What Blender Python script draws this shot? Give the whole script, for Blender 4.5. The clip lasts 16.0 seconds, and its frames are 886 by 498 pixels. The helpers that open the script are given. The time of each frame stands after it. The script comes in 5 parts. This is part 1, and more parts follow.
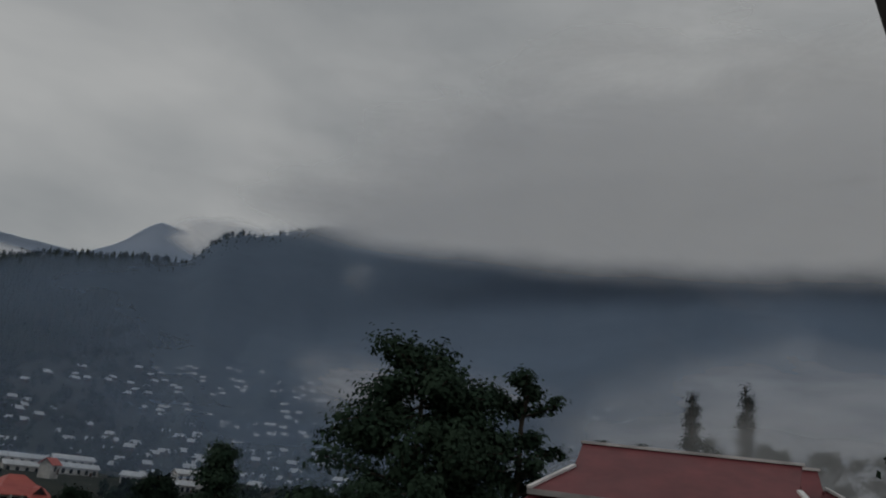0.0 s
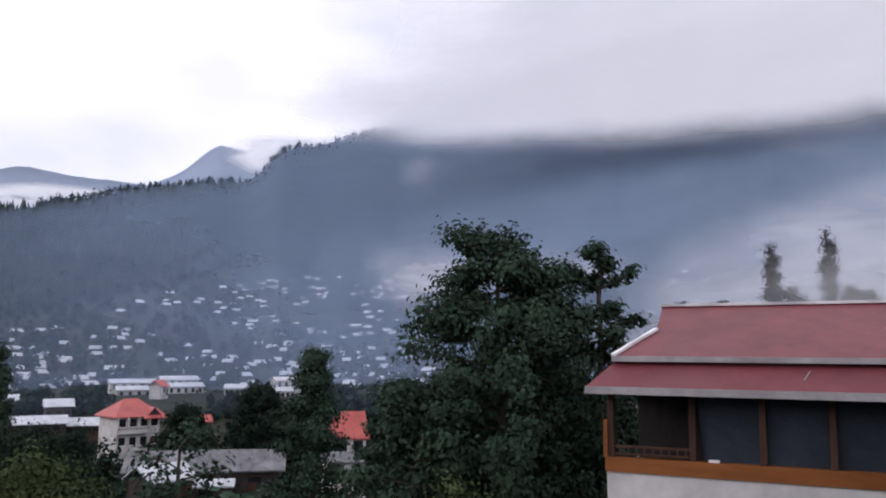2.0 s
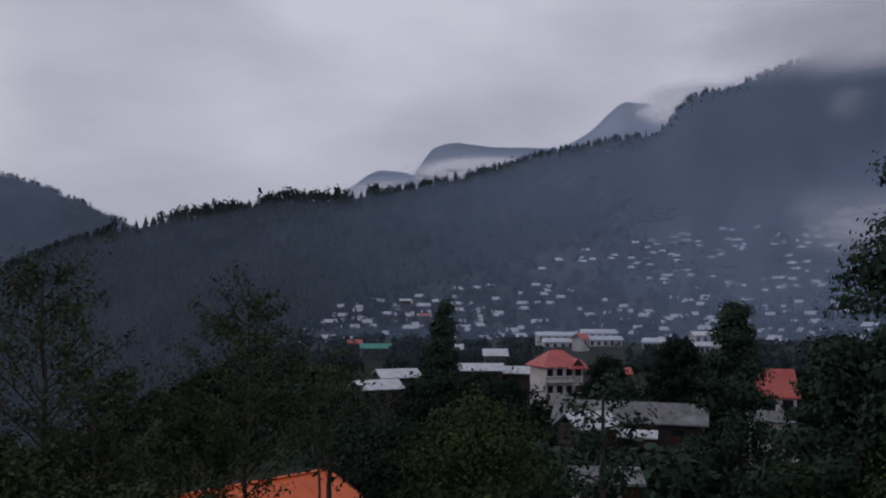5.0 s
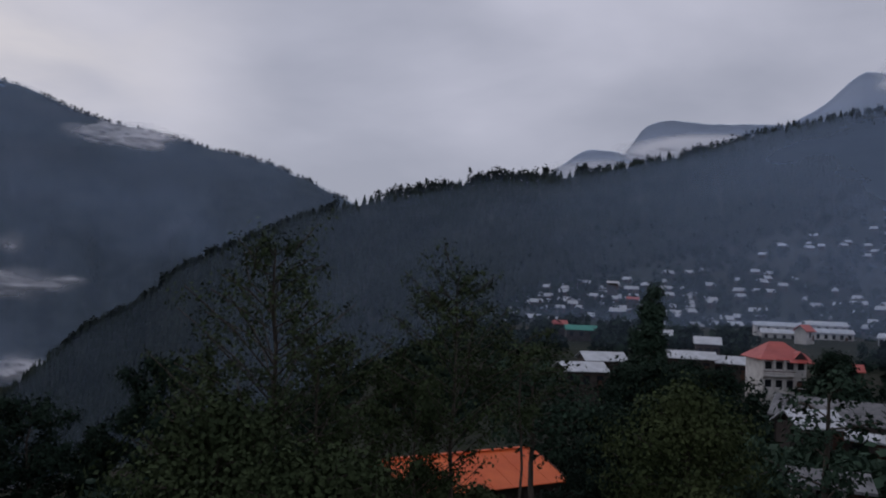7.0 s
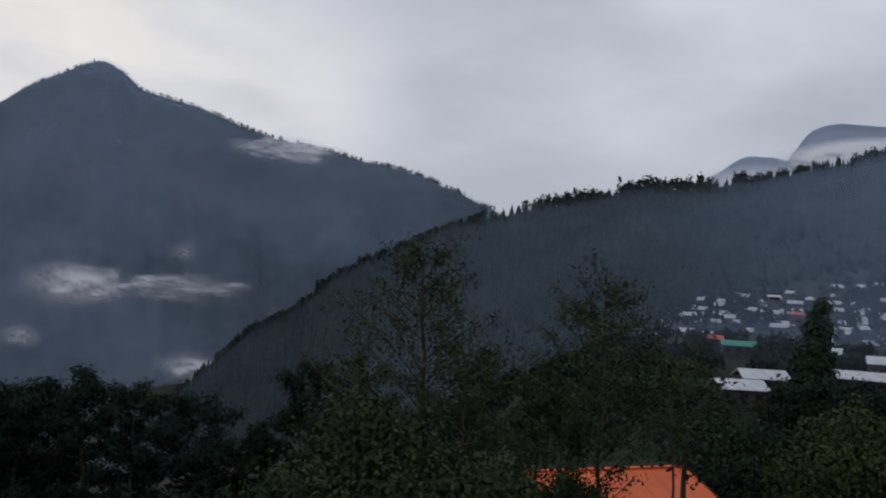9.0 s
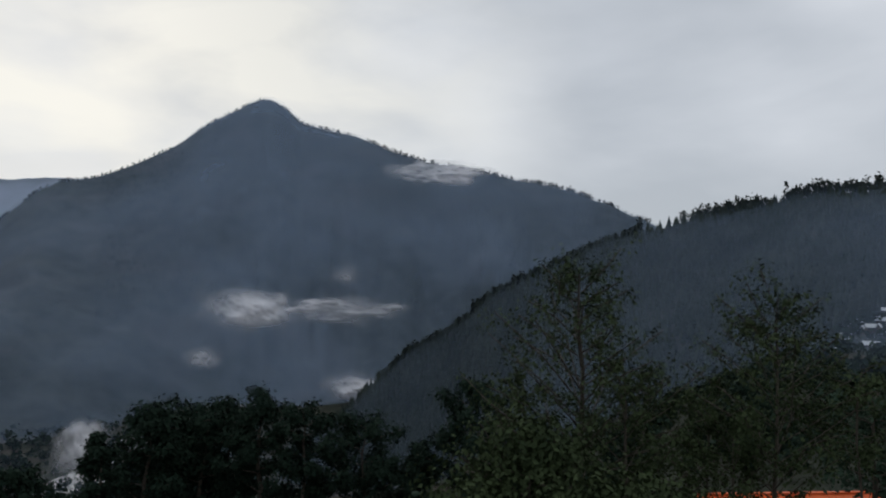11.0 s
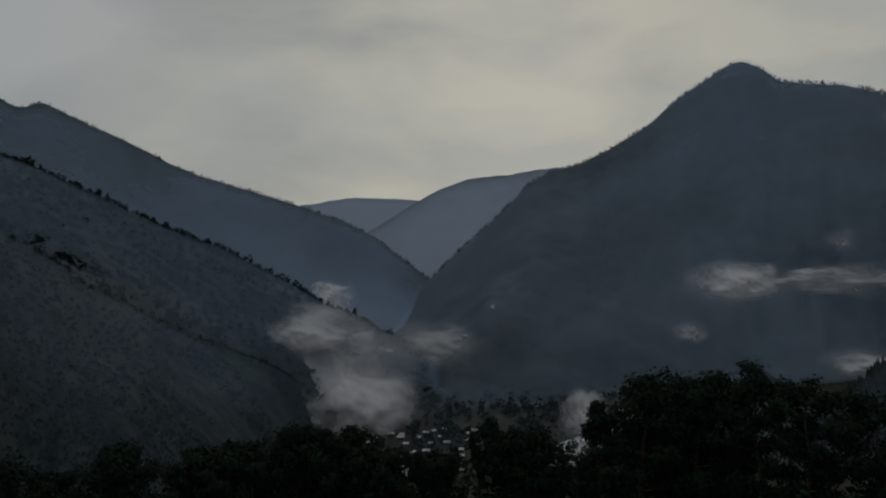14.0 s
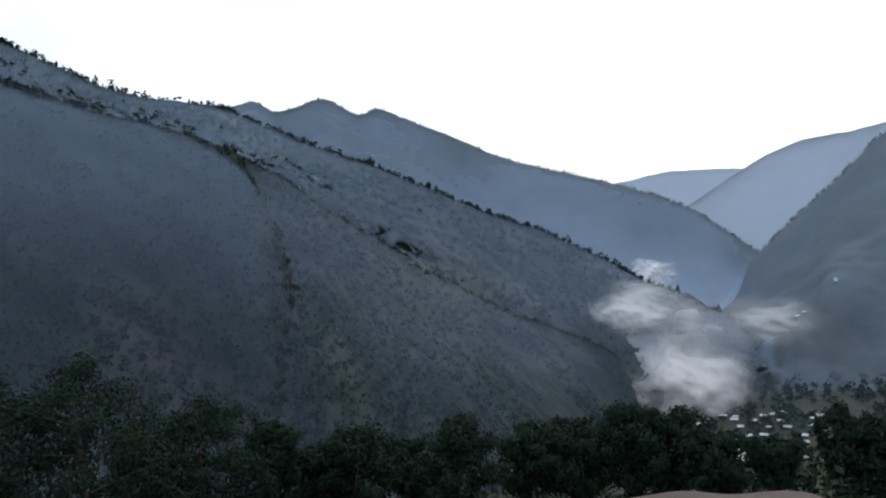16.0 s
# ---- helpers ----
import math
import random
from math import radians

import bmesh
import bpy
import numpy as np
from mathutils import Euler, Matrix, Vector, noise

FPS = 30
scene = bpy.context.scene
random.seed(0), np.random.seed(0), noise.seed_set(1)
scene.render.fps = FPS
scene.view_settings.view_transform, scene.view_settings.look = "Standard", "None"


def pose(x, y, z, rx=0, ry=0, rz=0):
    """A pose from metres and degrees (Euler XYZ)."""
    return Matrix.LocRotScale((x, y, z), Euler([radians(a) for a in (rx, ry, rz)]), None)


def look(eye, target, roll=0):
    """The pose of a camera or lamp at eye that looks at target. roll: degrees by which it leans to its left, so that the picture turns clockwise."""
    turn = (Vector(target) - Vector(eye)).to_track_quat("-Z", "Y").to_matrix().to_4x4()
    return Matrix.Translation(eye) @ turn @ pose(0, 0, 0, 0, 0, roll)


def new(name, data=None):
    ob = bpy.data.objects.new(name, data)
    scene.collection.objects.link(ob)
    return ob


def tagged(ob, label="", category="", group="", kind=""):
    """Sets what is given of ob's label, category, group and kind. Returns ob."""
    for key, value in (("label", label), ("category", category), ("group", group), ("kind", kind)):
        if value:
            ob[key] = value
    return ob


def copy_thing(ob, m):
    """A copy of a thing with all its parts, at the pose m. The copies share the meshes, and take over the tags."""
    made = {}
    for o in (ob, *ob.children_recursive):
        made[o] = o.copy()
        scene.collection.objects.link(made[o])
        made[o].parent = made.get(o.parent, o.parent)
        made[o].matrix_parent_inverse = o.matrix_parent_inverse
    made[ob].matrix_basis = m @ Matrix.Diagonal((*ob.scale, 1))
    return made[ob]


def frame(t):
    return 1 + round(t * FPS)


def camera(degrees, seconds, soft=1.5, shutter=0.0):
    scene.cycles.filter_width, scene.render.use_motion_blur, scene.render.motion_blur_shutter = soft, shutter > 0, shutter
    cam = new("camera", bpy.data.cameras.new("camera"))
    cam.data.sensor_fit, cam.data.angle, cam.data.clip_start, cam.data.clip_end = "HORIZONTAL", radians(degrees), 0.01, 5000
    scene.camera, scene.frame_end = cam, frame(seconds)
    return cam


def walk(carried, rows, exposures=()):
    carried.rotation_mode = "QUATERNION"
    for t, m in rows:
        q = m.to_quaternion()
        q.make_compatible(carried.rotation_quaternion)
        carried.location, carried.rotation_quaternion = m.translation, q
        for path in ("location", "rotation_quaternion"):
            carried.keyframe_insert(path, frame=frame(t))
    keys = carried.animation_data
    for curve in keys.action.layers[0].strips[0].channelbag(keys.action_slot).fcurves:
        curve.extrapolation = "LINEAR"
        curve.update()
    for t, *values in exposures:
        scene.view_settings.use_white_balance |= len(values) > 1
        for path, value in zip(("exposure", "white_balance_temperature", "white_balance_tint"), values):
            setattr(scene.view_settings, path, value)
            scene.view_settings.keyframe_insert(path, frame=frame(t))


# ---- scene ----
EYE = 6.0
cam = camera(58.00, 16.0, soft=2.0, shutter=0.0)
walk(cam, [
    (0.0, pose(0, 0, EYE, 105.99, -7.04, -1.71)),
    (0.5, pose(0, 0, EYE, 105.58, -6.32, -2.39)),
    (1.0, pose(0, 0, EYE, 102.12, -3.45, -2.26)),
    (1.5, pose(0, 0, EYE, 99.04, -1.99, -0.32)),
    (2.0, pose(0, 0, EYE, 97.59, -0.49, 4.30)),
    (2.5, pose(0, 0, EYE, 96.84, 0.93, 8.59)),
    (3.0, pose(0, 0, EYE, 96.01, 0.78, 12.73)),
    (3.5, pose(0, 0, EYE, 95.30, 0.84, 18.81)),
    (4.0, pose(0, 0, EYE, 94.86, 0.70, 24.19)),
    (4.5, pose(0, 0, EYE, 94.52, 0.23, 29.09)),
    (7.0, pose(0, 0, EYE, 92.36, -2.44, 47.97)),
    (7.5, pose(0, 0, EYE, 91.88, -2.85, 52.21)),
    (8.0, pose(0, 0, EYE, 91.72, -3.21, 55.25)),
    (10.5, pose(0, 0, EYE, 93.91, -2.30, 64.57)),
    (11.0, pose(0, 0, EYE, 93.37, -1.78, 69.52)),
    (11.5, pose(0, 0, EYE, 92.99, -1.38, 76.56)),
    (12.0, pose(0, 0, EYE, 92.70, -0.63, 83.46)),
    (12.5, pose(0, 0, EYE, 92.59, -0.07, 89.06)),
    (13.0, pose(0, 0, EYE, 92.17, 0.18, 94.55)),
    (13.5, pose(0, 0, EYE, 91.76, 0.61, 98.24)),
    (14.0, pose(0, 0, EYE, 91.30, 0.97, 103.10)),
    (14.5, pose(0, 0, EYE, 91.27, 1.42, 109.79)),
    (15.0, pose(0, 0, EYE, 91.01, 1.69, 113.17)),
    (15.5, pose(0, 0, EYE, 90.68, 2.33, 118.46)),
    (16.0, pose(0, 0, EYE, 90.68, 3.50, 125.65)),
], exposures=[
    (0.0, -0.95, 6600, 6), (0.5, -0.85, 6600, 6), (1.0, -0.30, 6500, 9), (1.5, 0.37, 6250, 18), (2.0, 0.74, 6200, 20), (2.5, 0.52, 6100, 21), (3.0, 0.52, 6050, 22), (3.5, 0.40, 6000, 23), (4.0, 0.06, 6000, 24), (4.5, -0.32, 6050, 22), (7.0, -0.54, 5900, 19), (7.5, -0.08, 6000, 18),
    (8.0, 0.0, 5950, 17), (10.5, -0.62, 6250, 8), (11.0, -0.12, 6150, 8), (11.5, 0.05, 6100, 8), (12.0, -0.98, 6350, 6), (12.5, -1.22, 6500, 4), (14.5, -1.12, 6500, 4), (15.0, -0.70, 6350, 5), (15.5, -0.05, 6250, 6), (16.0, 0.75, 6050, 6),
])

# ---- world and sun ----
world = bpy.data.worlds.new("overcast")
scene.world = world
world.use_nodes = True
wn, wl = world.node_tree.nodes, world.node_tree.links
wn.clear()


def wnode(kind, **values):
    n = wn.new(kind)
    for k, v in values.items():
        n.inputs[k].default_value = v
    return n


sky = wn.new("ShaderNodeTexSky")
sky.sky_type, sky.sun_disc = "NISHITA", False
sky.sun_elevation, sky.sun_rotation = radians(22), radians(-96)
coord = wn.new("ShaderNodeTexCoord")
squash = wn.new("ShaderNodeMapping")
squash.inputs["Scale"].default_value = (1.0, 1.0, 2.4)
big = wnode("ShaderNodeTexNoise", Scale=2.6, Detail=5.0, Roughness=0.45, Distortion=0.2)
ramp = wn.new("ShaderNodeValToRGB")
ramp.color_ramp.elements[0].position, ramp.color_ramp.elements[1].position = 0.36, 0.64
ramp.color_ramp.elements[0].color = (0.52, 0.535, 0.565, 1)
ramp.color_ramp.elements[1].color = (0.76, 0.76, 0.78, 1)
# the gap over the western valley, where the light comes through thinner cloud
sunward = wnode("ShaderNodeVectorMath")
sunward.operation = "DOT_PRODUCT"
sunward.inputs[1].default_value = (-0.985, -0.09, 0.15)
glow = wnode("ShaderNodeMapRange")
glow.interpolation_type = "SMOOTHSTEP"
for k, v in (("From Min", 0.80), ("From Max", 1.0), ("To Min", 0.0), ("To Max", 0.85)):
    glow.inputs[k].default_value = v
warm = wn.new("ShaderNodeMixRGB")
warm.inputs["Color2"].default_value = (1.0, 0.94, 0.83, 1)
both = wn.new("ShaderNodeMixRGB")
both.inputs["Fac"].default_value = 0.94
skyscale = wn.new("ShaderNodeMixRGB")
skyscale.blend_type, skyscale.inputs["Fac"].default_value = "MULTIPLY", 1.0
skyscale.inputs["Color2"].default_value = (0.1, 0.1, 0.1, 1)
back = wnode("ShaderNodeBackground", Strength=1.0)
wout = wn.new("ShaderNodeOutputWorld")
wl.new(coord.outputs["Generated"], squash.inputs["Vector"])
wl.new(squash.outputs[0], big.inputs["Vector"])
wl.new(big.outputs["Fac"], ramp.inputs["Fac"])
wl.new(coord.outputs["Generated"], sunward.inputs[0])
wl.new(sunward.outputs["Value"], glow.inputs["Value"])
broken = wnode("ShaderNodeTexNoise", Scale=4.2, Detail=5.0, Roughness=0.48, Distortion=0.3)
gaps = wn.new("ShaderNodeMapRange")
for k, v in (("From Min", 0.36), ("From Max", 0.62), ("To Min", 0.25), ("To Max", 1.0)):
    gaps.inputs[k].default_value = v
lit = wn.new("ShaderNodeMath")
lit.operation = "MULTIPLY"
wl.new(squash.outputs[0], broken.inputs["Vector"])
wl.new(broken.outputs["Fac"], gaps.inputs["Value"])
wl.new(glow.outputs[0], lit.inputs[0])
wl.new(gaps.outputs[0], lit.inputs[1])
wl.new(lit.outputs[0], warm.inputs["Fac"])
wl.new(ramp.outputs["Color"], warm.inputs["Color1"])
wl.new(sky.outputs[0], skyscale.inputs["Color1"])
wl.new(skyscale.outputs[0], both.inputs["Color1"])
wl.new(warm.outputs[0], both.inputs["Color2"])
wl.new(both.outputs[0], back.inputs["Color"])
wl.new(back.outputs[0], wout.inputs["Surface"])

sun = new("sun", bpy.data.lights.new("sun", "SUN"))
sun.data.energy, sun.data.angle, sun.data.color = 0.5, radians(25), (1.0, 0.95, 0.88)
sun.matrix_world = look((0, 0, 0), (0.9, 0.1, -0.38))


# ---- materials ----
def material(name, low, high, scale=5.0, rough=0.85, bump=0.3, bump_scale=None, metal=0.0, spec=0.3, mid=(0.35, 0.68), island=0.0, rand=0.0, stretch=(1, 1, 1), wear=None):
    """Two tones mixed by a two-scale noise, with relief; optional third tone (wear) in patches."""
    m = bpy.data.materials.new(name)
    m.use_nodes = True
    n, l = m.node_tree.nodes, m.node_tree.links
    b = n["Principled BSDF"]
    b.inputs["Roughness"].default_value, b.inputs["Metallic"].default_value = rough, metal
    b.inputs["Specular IOR Level"].default_value = spec
    tc = n.new("ShaderNodeTexCoord")
    mp = n.new("ShaderNodeMapping")
    mp.inputs["Scale"].default_value = stretch
    l.new(tc.outputs["Object"], mp.inputs["Vector"])
    t1 = n.new("ShaderNodeTexNoise")
    t1.inputs["Scale"].default_value, t1.inputs["Detail"].default_value = scale, 8
    t1.inputs["Roughness"].default_value = 0.62
    l.new(mp.outputs[0], t1.inputs["Vector"])
    r = n.new("ShaderNodeMapRange")
    r.inputs["From Min"].default_value, r.inputs["From Max"].default_value = mid
    l.new(t1.outputs["Fac"], r.inputs["Value"])
    mix = n.new("ShaderNodeMixRGB")
    mix.inputs["Color1"].default_value, mix.inputs["Color2"].default_value = (*low, 1), (*high, 1)
    l.new(r.outputs[0], mix.inputs["Fac"])
    col = mix.outputs[0]
    if wear:
        t2 = n.new("ShaderNodeTexNoise")
        t2.inputs["Scale"].default_value, t2.inputs["Detail"].default_value = scale * 0.23, 5
        l.new(mp.outputs[0], t2.inputs["Vector"])
        r2 = n.new("ShaderNodeMapRange")
        r2.inputs["From Min"].default_value, r2.inputs["From Max"].default_value = 0.52, 0.66
        l.new(t2.outputs["Fac"], r2.inputs["Value"])
        mix2 = n.new("ShaderNodeMixRGB")
        mix2.inputs["Color2"].default_value = (*wear, 1)
        l.new(r2.outputs[0], mix2.inputs["Fac"])
        l.new(col, mix2.inputs["Color1"])
        col = mix2.outputs[0]
    if island or rand:
        src = n.new("ShaderNodeNewGeometry").outputs["Random Per Island"] if island else n.new("ShaderNodeObjectInfo").outputs["Random"]
        r3 = n.new("ShaderNodeMapRange")
        a = island or rand
        r3.inputs["To Min"].default_value, r3.inputs["To Max"].default_value = 1 - a, 1 + a
        l.new(src, r3.inputs["Value"])
        hs = n.new("ShaderNodeHueSaturation")
        l.new(r3.outputs[0], hs.inputs["Value"])
        l.new(col, hs.inputs["Color"])
        col = hs.outputs[0]
    l.new(col, b.inputs["Base Color"])
    if bump:
        t3 = n.new("ShaderNodeTexNoise")
        t3.inputs["Scale"].default_value, t3.inputs["Detail"].default_value = bump_scale or scale * 3, 6
        l.new(mp.outputs[0], t3.inputs["Vector"])
        bp = n.new("ShaderNodeBump")
        bp.inputs["Strength"].default_value = bump
        bp.inputs["Distance"].default_value = 0.3 / (bump_scale or scale * 3)
        l.new(t3.outputs["Fac"], bp.inputs["Height"])
        l.new(bp.outputs[0], b.inputs["Normal"])
    return m


def mist_material(name, colour, cover, scale, seed=0.0, stretch=(1, 1, 1), edge=0.35, wild=1.0, detail=9, grit=0.58):
    """Thin cloud and the tint of haze sheets: clear where the uv falls off or the noise is low, white where thick. uv
    (0.5, 0.5) is the densest place.
    """
    m = bpy.data.materials.new(name)
    m.use_nodes = True
    n, l = m.node_tree.nodes, m.node_tree.links
    n.clear()
    out = n.new("ShaderNodeOutputMaterial")
    clear = n.new("ShaderNodeBsdfTransparent")
    white = n.new("ShaderNodeBsdfDiffuse")
    white.inputs["Color"].default_value = (*colour, 1)
    deep = n.new("ShaderNodeBsdfTranslucent")
    deep.inputs["Color"].default_value = (*colour, 1)
    body = n.new("ShaderNodeMixShader")
    body.inputs[0].default_value = 0.35
    l.new(white.outputs[0], body.inputs[1])
    l.new(deep.outputs[0], body.inputs[2])
    tc = n.new("ShaderNodeTexCoord")
    mp = n.new("ShaderNodeMapping")
    mp.inputs["Scale"].default_value = stretch
    mp.inputs["Location"].default_value = (seed, seed * 0.7, 0)
    l.new(tc.outputs["Object"], mp.inputs["Vector"])
    no = n.new("ShaderNodeTexNoise")
    no.inputs["Scale"].default_value, no.inputs["Detail"].default_value = scale, detail
    no.inputs["Roughness"].default_value = grit
    no.inputs["Distortion"].default_value = 0.4
    l.new(mp.outputs[0], no.inputs["Vector"])
    att = n.new("ShaderNodeAttribute")
    att.attribute_name = "thick"
    add = n.new("ShaderNodeMath")
    add.operation = "ADD"
    sharp = n.new("ShaderNodeMapRange")
    sharp.clamp = False
    sharp.inputs["From Min"].default_value, sharp.inputs["From Max"].default_value = 0.5 - 0.5 / wild, 0.5 + 0.5 / wild
    l.new(no.outputs["Fac"], sharp.inputs["Value"])
    l.new(sharp.outputs[0], add.inputs[0])
    l.new(att.outputs["Fac"], add.inputs[1])
    r = n.new("ShaderNodeMapRange")
    r.interpolation_type = "SMOOTHSTEP"
    r.inputs["From Min"].default_value, r.inputs["From Max"].default_value = 1.0 - edge, 1.0 + edge
    r.inputs["To Max"].default_value = cover
    l.new(add.outputs[0], r.inputs["Value"])
    mix = n.new("ShaderNodeMixShader")
    l.new(r.outputs[0], mix.inputs[0])
    l.new(clear.outputs[0], mix.inputs[1])
    l.new(body.outputs[0], mix.inputs[2])
    l.new(mix.outputs[0], out.inputs["Surface"])
    return m


FOREST = material("conifer_forest", (0.016, 0.023, 0.020), (0.036, 0.045, 0.038), scale=0.02, spec=0.08, bump=0.6, bump_scale=0.12, wear=(0.04, 0.045, 0.042))
SLOPE = material("grass_slope", (0.006, 0.012, 0.011), (0.022, 0.033, 0.024), scale=0.02, spec=0.06, bump=1.0, bump_scale=0.07, mid=(0.42, 0.62), wear=(0.040, 0.050, 0.028))
SCRUB = material("slope_scrub", (0.009, 0.017, 0.013), (0.022, 0.034, 0.023), scale=0.015, spec=0.05, bump=0, island=0.15, mid=(0.4, 0.62))
ROCKY = material("rocky_slope", (0.006, 0.012, 0.011), (0.014, 0.021, 0.018), scale=0.035, spec=0.06, bump=1.0, bump_scale=0.09, mid=(0.42, 0.62), wear=(0.042, 0.043, 0.046))
GROUND = material("meadow", (0.014, 0.019, 0.012), (0.030, 0.034, 0.022), scale=0.09, spec=0.08, bump=0.5, bump_scale=0.8, wear=(0.040, 0.034, 0.026))
CONIFER = material("conifer_needles", (0.016, 0.024, 0.020), (0.034, 0.045, 0.037), scale=0.02, bump=0, island=0.16, spec=0.08)
LEAF_DARK = material("dark_leaves", (0.010, 0.020, 0.014), (0.024, 0.040, 0.026), scale=0.35, bump=0, island=0.2, spec=0.08, rough=0.9)
LEAF_GREEN = material("green_leaves", (0.022, 0.042, 0.028), (0.050, 0.080, 0.052), scale=0.7, bump=0, island=0.22, spec=0.08, rough=0.9)
LEAF_OLIVE = material("olive_leaves", (0.024, 0.037, 0.017), (0.064, 0.086, 0.038), scale=0.7, bump=0, island=0.18, spec=0.08, rough=0.9)
LEAF_YELLOW = material("yellowing_leaves", (0.030, 0.045, 0.018), (0.080, 0.100, 0.040), scale=0.6, bump=0, island=0.2, spec=0.08, rough=0.9)
BARK = material("bark", (0.05, 0.04, 0.032), (0.12, 0.10, 0.08), scale=6, bump=0.8, stretch=(1, 1, 0.25))
RED_TIN = material("red_tin", (0.135, 0.028, 0.034), (0.20, 0.045, 0.052), scale=1.2, rough=0.5, bump=0.08, spec=0.45, wear=(0.17, 0.05, 0.058))


# ---- mesh helpers ----
def mesh_of(name, verts, faces, mat, smooth=False):
    me = bpy.data.meshes.new(name)
    me.from_pydata([tuple(v) for v in verts], [], [tuple(f) for f in faces])
    me.materials.append(mat)
    if smooth:
        me.polygons.foreach_set("use_smooth", [True] * len(me.polygons))
    me.update()
    return me


def fast_mesh(name, verts, tris, mat):
    """A mesh from numpy arrays of vertices and triangles."""
    me = bpy.data.meshes.new(name)
    me.vertices.add(len(verts))
    me.vertices.foreach_set("co", np.asarray(verts, dtype=np.float32).ravel())
    me.loops.add(tris.size)
    me.loops.foreach_set("vertex_index", tris.astype(np.int32).ravel())
    me.polygons.add(len(tris))
    me.polygons.foreach_set("loop_start", np.arange(len(tris), dtype=np.int32) * 3)
    me.update(calc_edges=True)
    me.validate()
    me.materials.append(mat)
    return me


def part(name, bm, mat, parent, label=""):
    """Links a bmesh as one mesh object under a thing or under a part."""
    me = bpy.data.meshes.new(name)
    bm.normal_update()
    bm.to_mesh(me)
    bm.free()
    me.materials.append(mat)
    ob = new(name, me)
    ob.parent = parent
    return tagged(ob, label)


def place(az, dist, z=0.0):
    """Plan position by bearing (degrees to the left of the y axis) and distance from the lookout."""
    a = radians(az)
    return Vector((-math.sin(a) * dist, math.cos(a) * dist, z))


def smooth(a, b, x):
    t = np.clip((x - a) / (b - a), 0, 1)
    return t * t * (3 - 2 * t)


rng = np.random.default_rng(7)


def fractal(x, y, seed, octaves=5):
    """Cheap smooth value noise on numpy arrays, about -1 to 1."""
    total, amp = np.zeros_like(x, dtype=float), 1.0
    for o in range(octaves):
        xi, yi = np.floor(x), np.floor(y)
        fx, fy = x - xi, y - yi
        fx, fy = fx * fx * (3 - 2 * fx), fy * fy * (3 - 2 * fy)

        def corner(a, b):
            s = np.sin(a * 127.1 + b * 311.7 + seed * 17.3 + o * 7.7) * 43758.5453
            return (s - np.floor(s)) * 2 - 1
        top = corner(xi, yi) * (1 - fx) + corner(xi + 1, yi) * fx
        low = corner(xi, yi + 1) * (1 - fx) + corner(xi + 1, yi + 1) * fx
        total += amp * (top * (1 - fy) + low * fy)
        x, y, amp = x * 2.03 + 11.3, y * 2.03 + 5.1, amp * 0.5
    return total / 1.9


# ---- ground: one sheet to the horizon ----
def ground_z(az, r):
    """Height of the ground by bearing and distance: a shelf at the lookout, a dip and a rise towards the village, a fall into the river valley to the west."""
    az, r = np.asarray(az, float), np.asarray(r, float)
    village = np.interp(r, [0, 15, 30, 60, 130, 300, 5000], [0, -1, -4, -10, -13, -9, -60])
    valley = np.interp(r, [0, 15, 30, 60, 90, 130, 250, 600, 850, 5000], [0, -2, -7, -15, -21, -34, -75, -165, -196, -205])
    hill = np.interp(r, [0, 30, 300, 5000], [0, 0, 40, 60])
    w = smooth(38, 80, az) * (1 - smooth(152, 175, az))
    h = np.maximum(smooth(-35, -60, az), smooth(152, 178, az))
    z = village * (1 - w) + valley * w
    return z * (1 - h) + hill * h


def build_ground():
    rings = np.concatenate([[0.0], np.geomspace(3, 4950, 110)])
    angles = np.linspace(-180, 180, 361)[:-1]
    A, R = np.meshgrid(angles, rings)
    X, Y = -np.sin(np.radians(A)) * R, np.cos(np.radians(A)) * R
    Z = ground_z(A, R) + fractal(X / 35, Y / 35, 1) * np.clip(R / 60, 0, 1) * 1.1
    nr, na = A.shape
    i = np.arange(nr - 1)[:, None] * na + np.arange(na)[None, :]
    j = np.arange(nr - 1)[:, None] * na + (np.arange(na)[None, :] + 1) % na
    tris = np.concatenate([np.stack([i, i + na, j + na], -1).reshape(-1, 3), np.stack([i, j + na, j], -1).reshape(-1, 3)])
    me = fast_mesh("ground", np.stack([X, Y, Z], -1).reshape(-1, 3), tris, GROUND)
    me.polygons.foreach_set("use_smooth", [True] * len(me.polygons))
    ob = new("ground", me)
    return tagged(ob, "damp green and brown meadow ground falling to the valley", "ground", kind="structure")


build_ground()


# ---- mountains ----
def curve_through(x, px, py):
    """A smooth line through the given points that does not overshoot."""
    slope = np.diff(py) / np.diff(px)
    m = np.concatenate([[slope[0]], np.where(slope[:-1] * slope[1:] > 0, 2 * slope[:-1] * slope[1:] / (slope[:-1] + slope[1:] + 1e-9 * np.sign(slope[1:])), 0.0), [slope[-1]]])
    k = np.clip(np.searchsorted(px, x) - 1, 0, len(px) - 2)
    h = px[k + 1] - px[k]
    t = np.clip((x - px[k]) / h, 0, 1)
    return (1 + 2 * t) * (1 - t) ** 2 * py[k] + t * (1 - t) ** 2 * h * m[k] + t * t * (3 - 2 * t) * py[k + 1] + t * t * (t - 1) * h * m[k + 1]


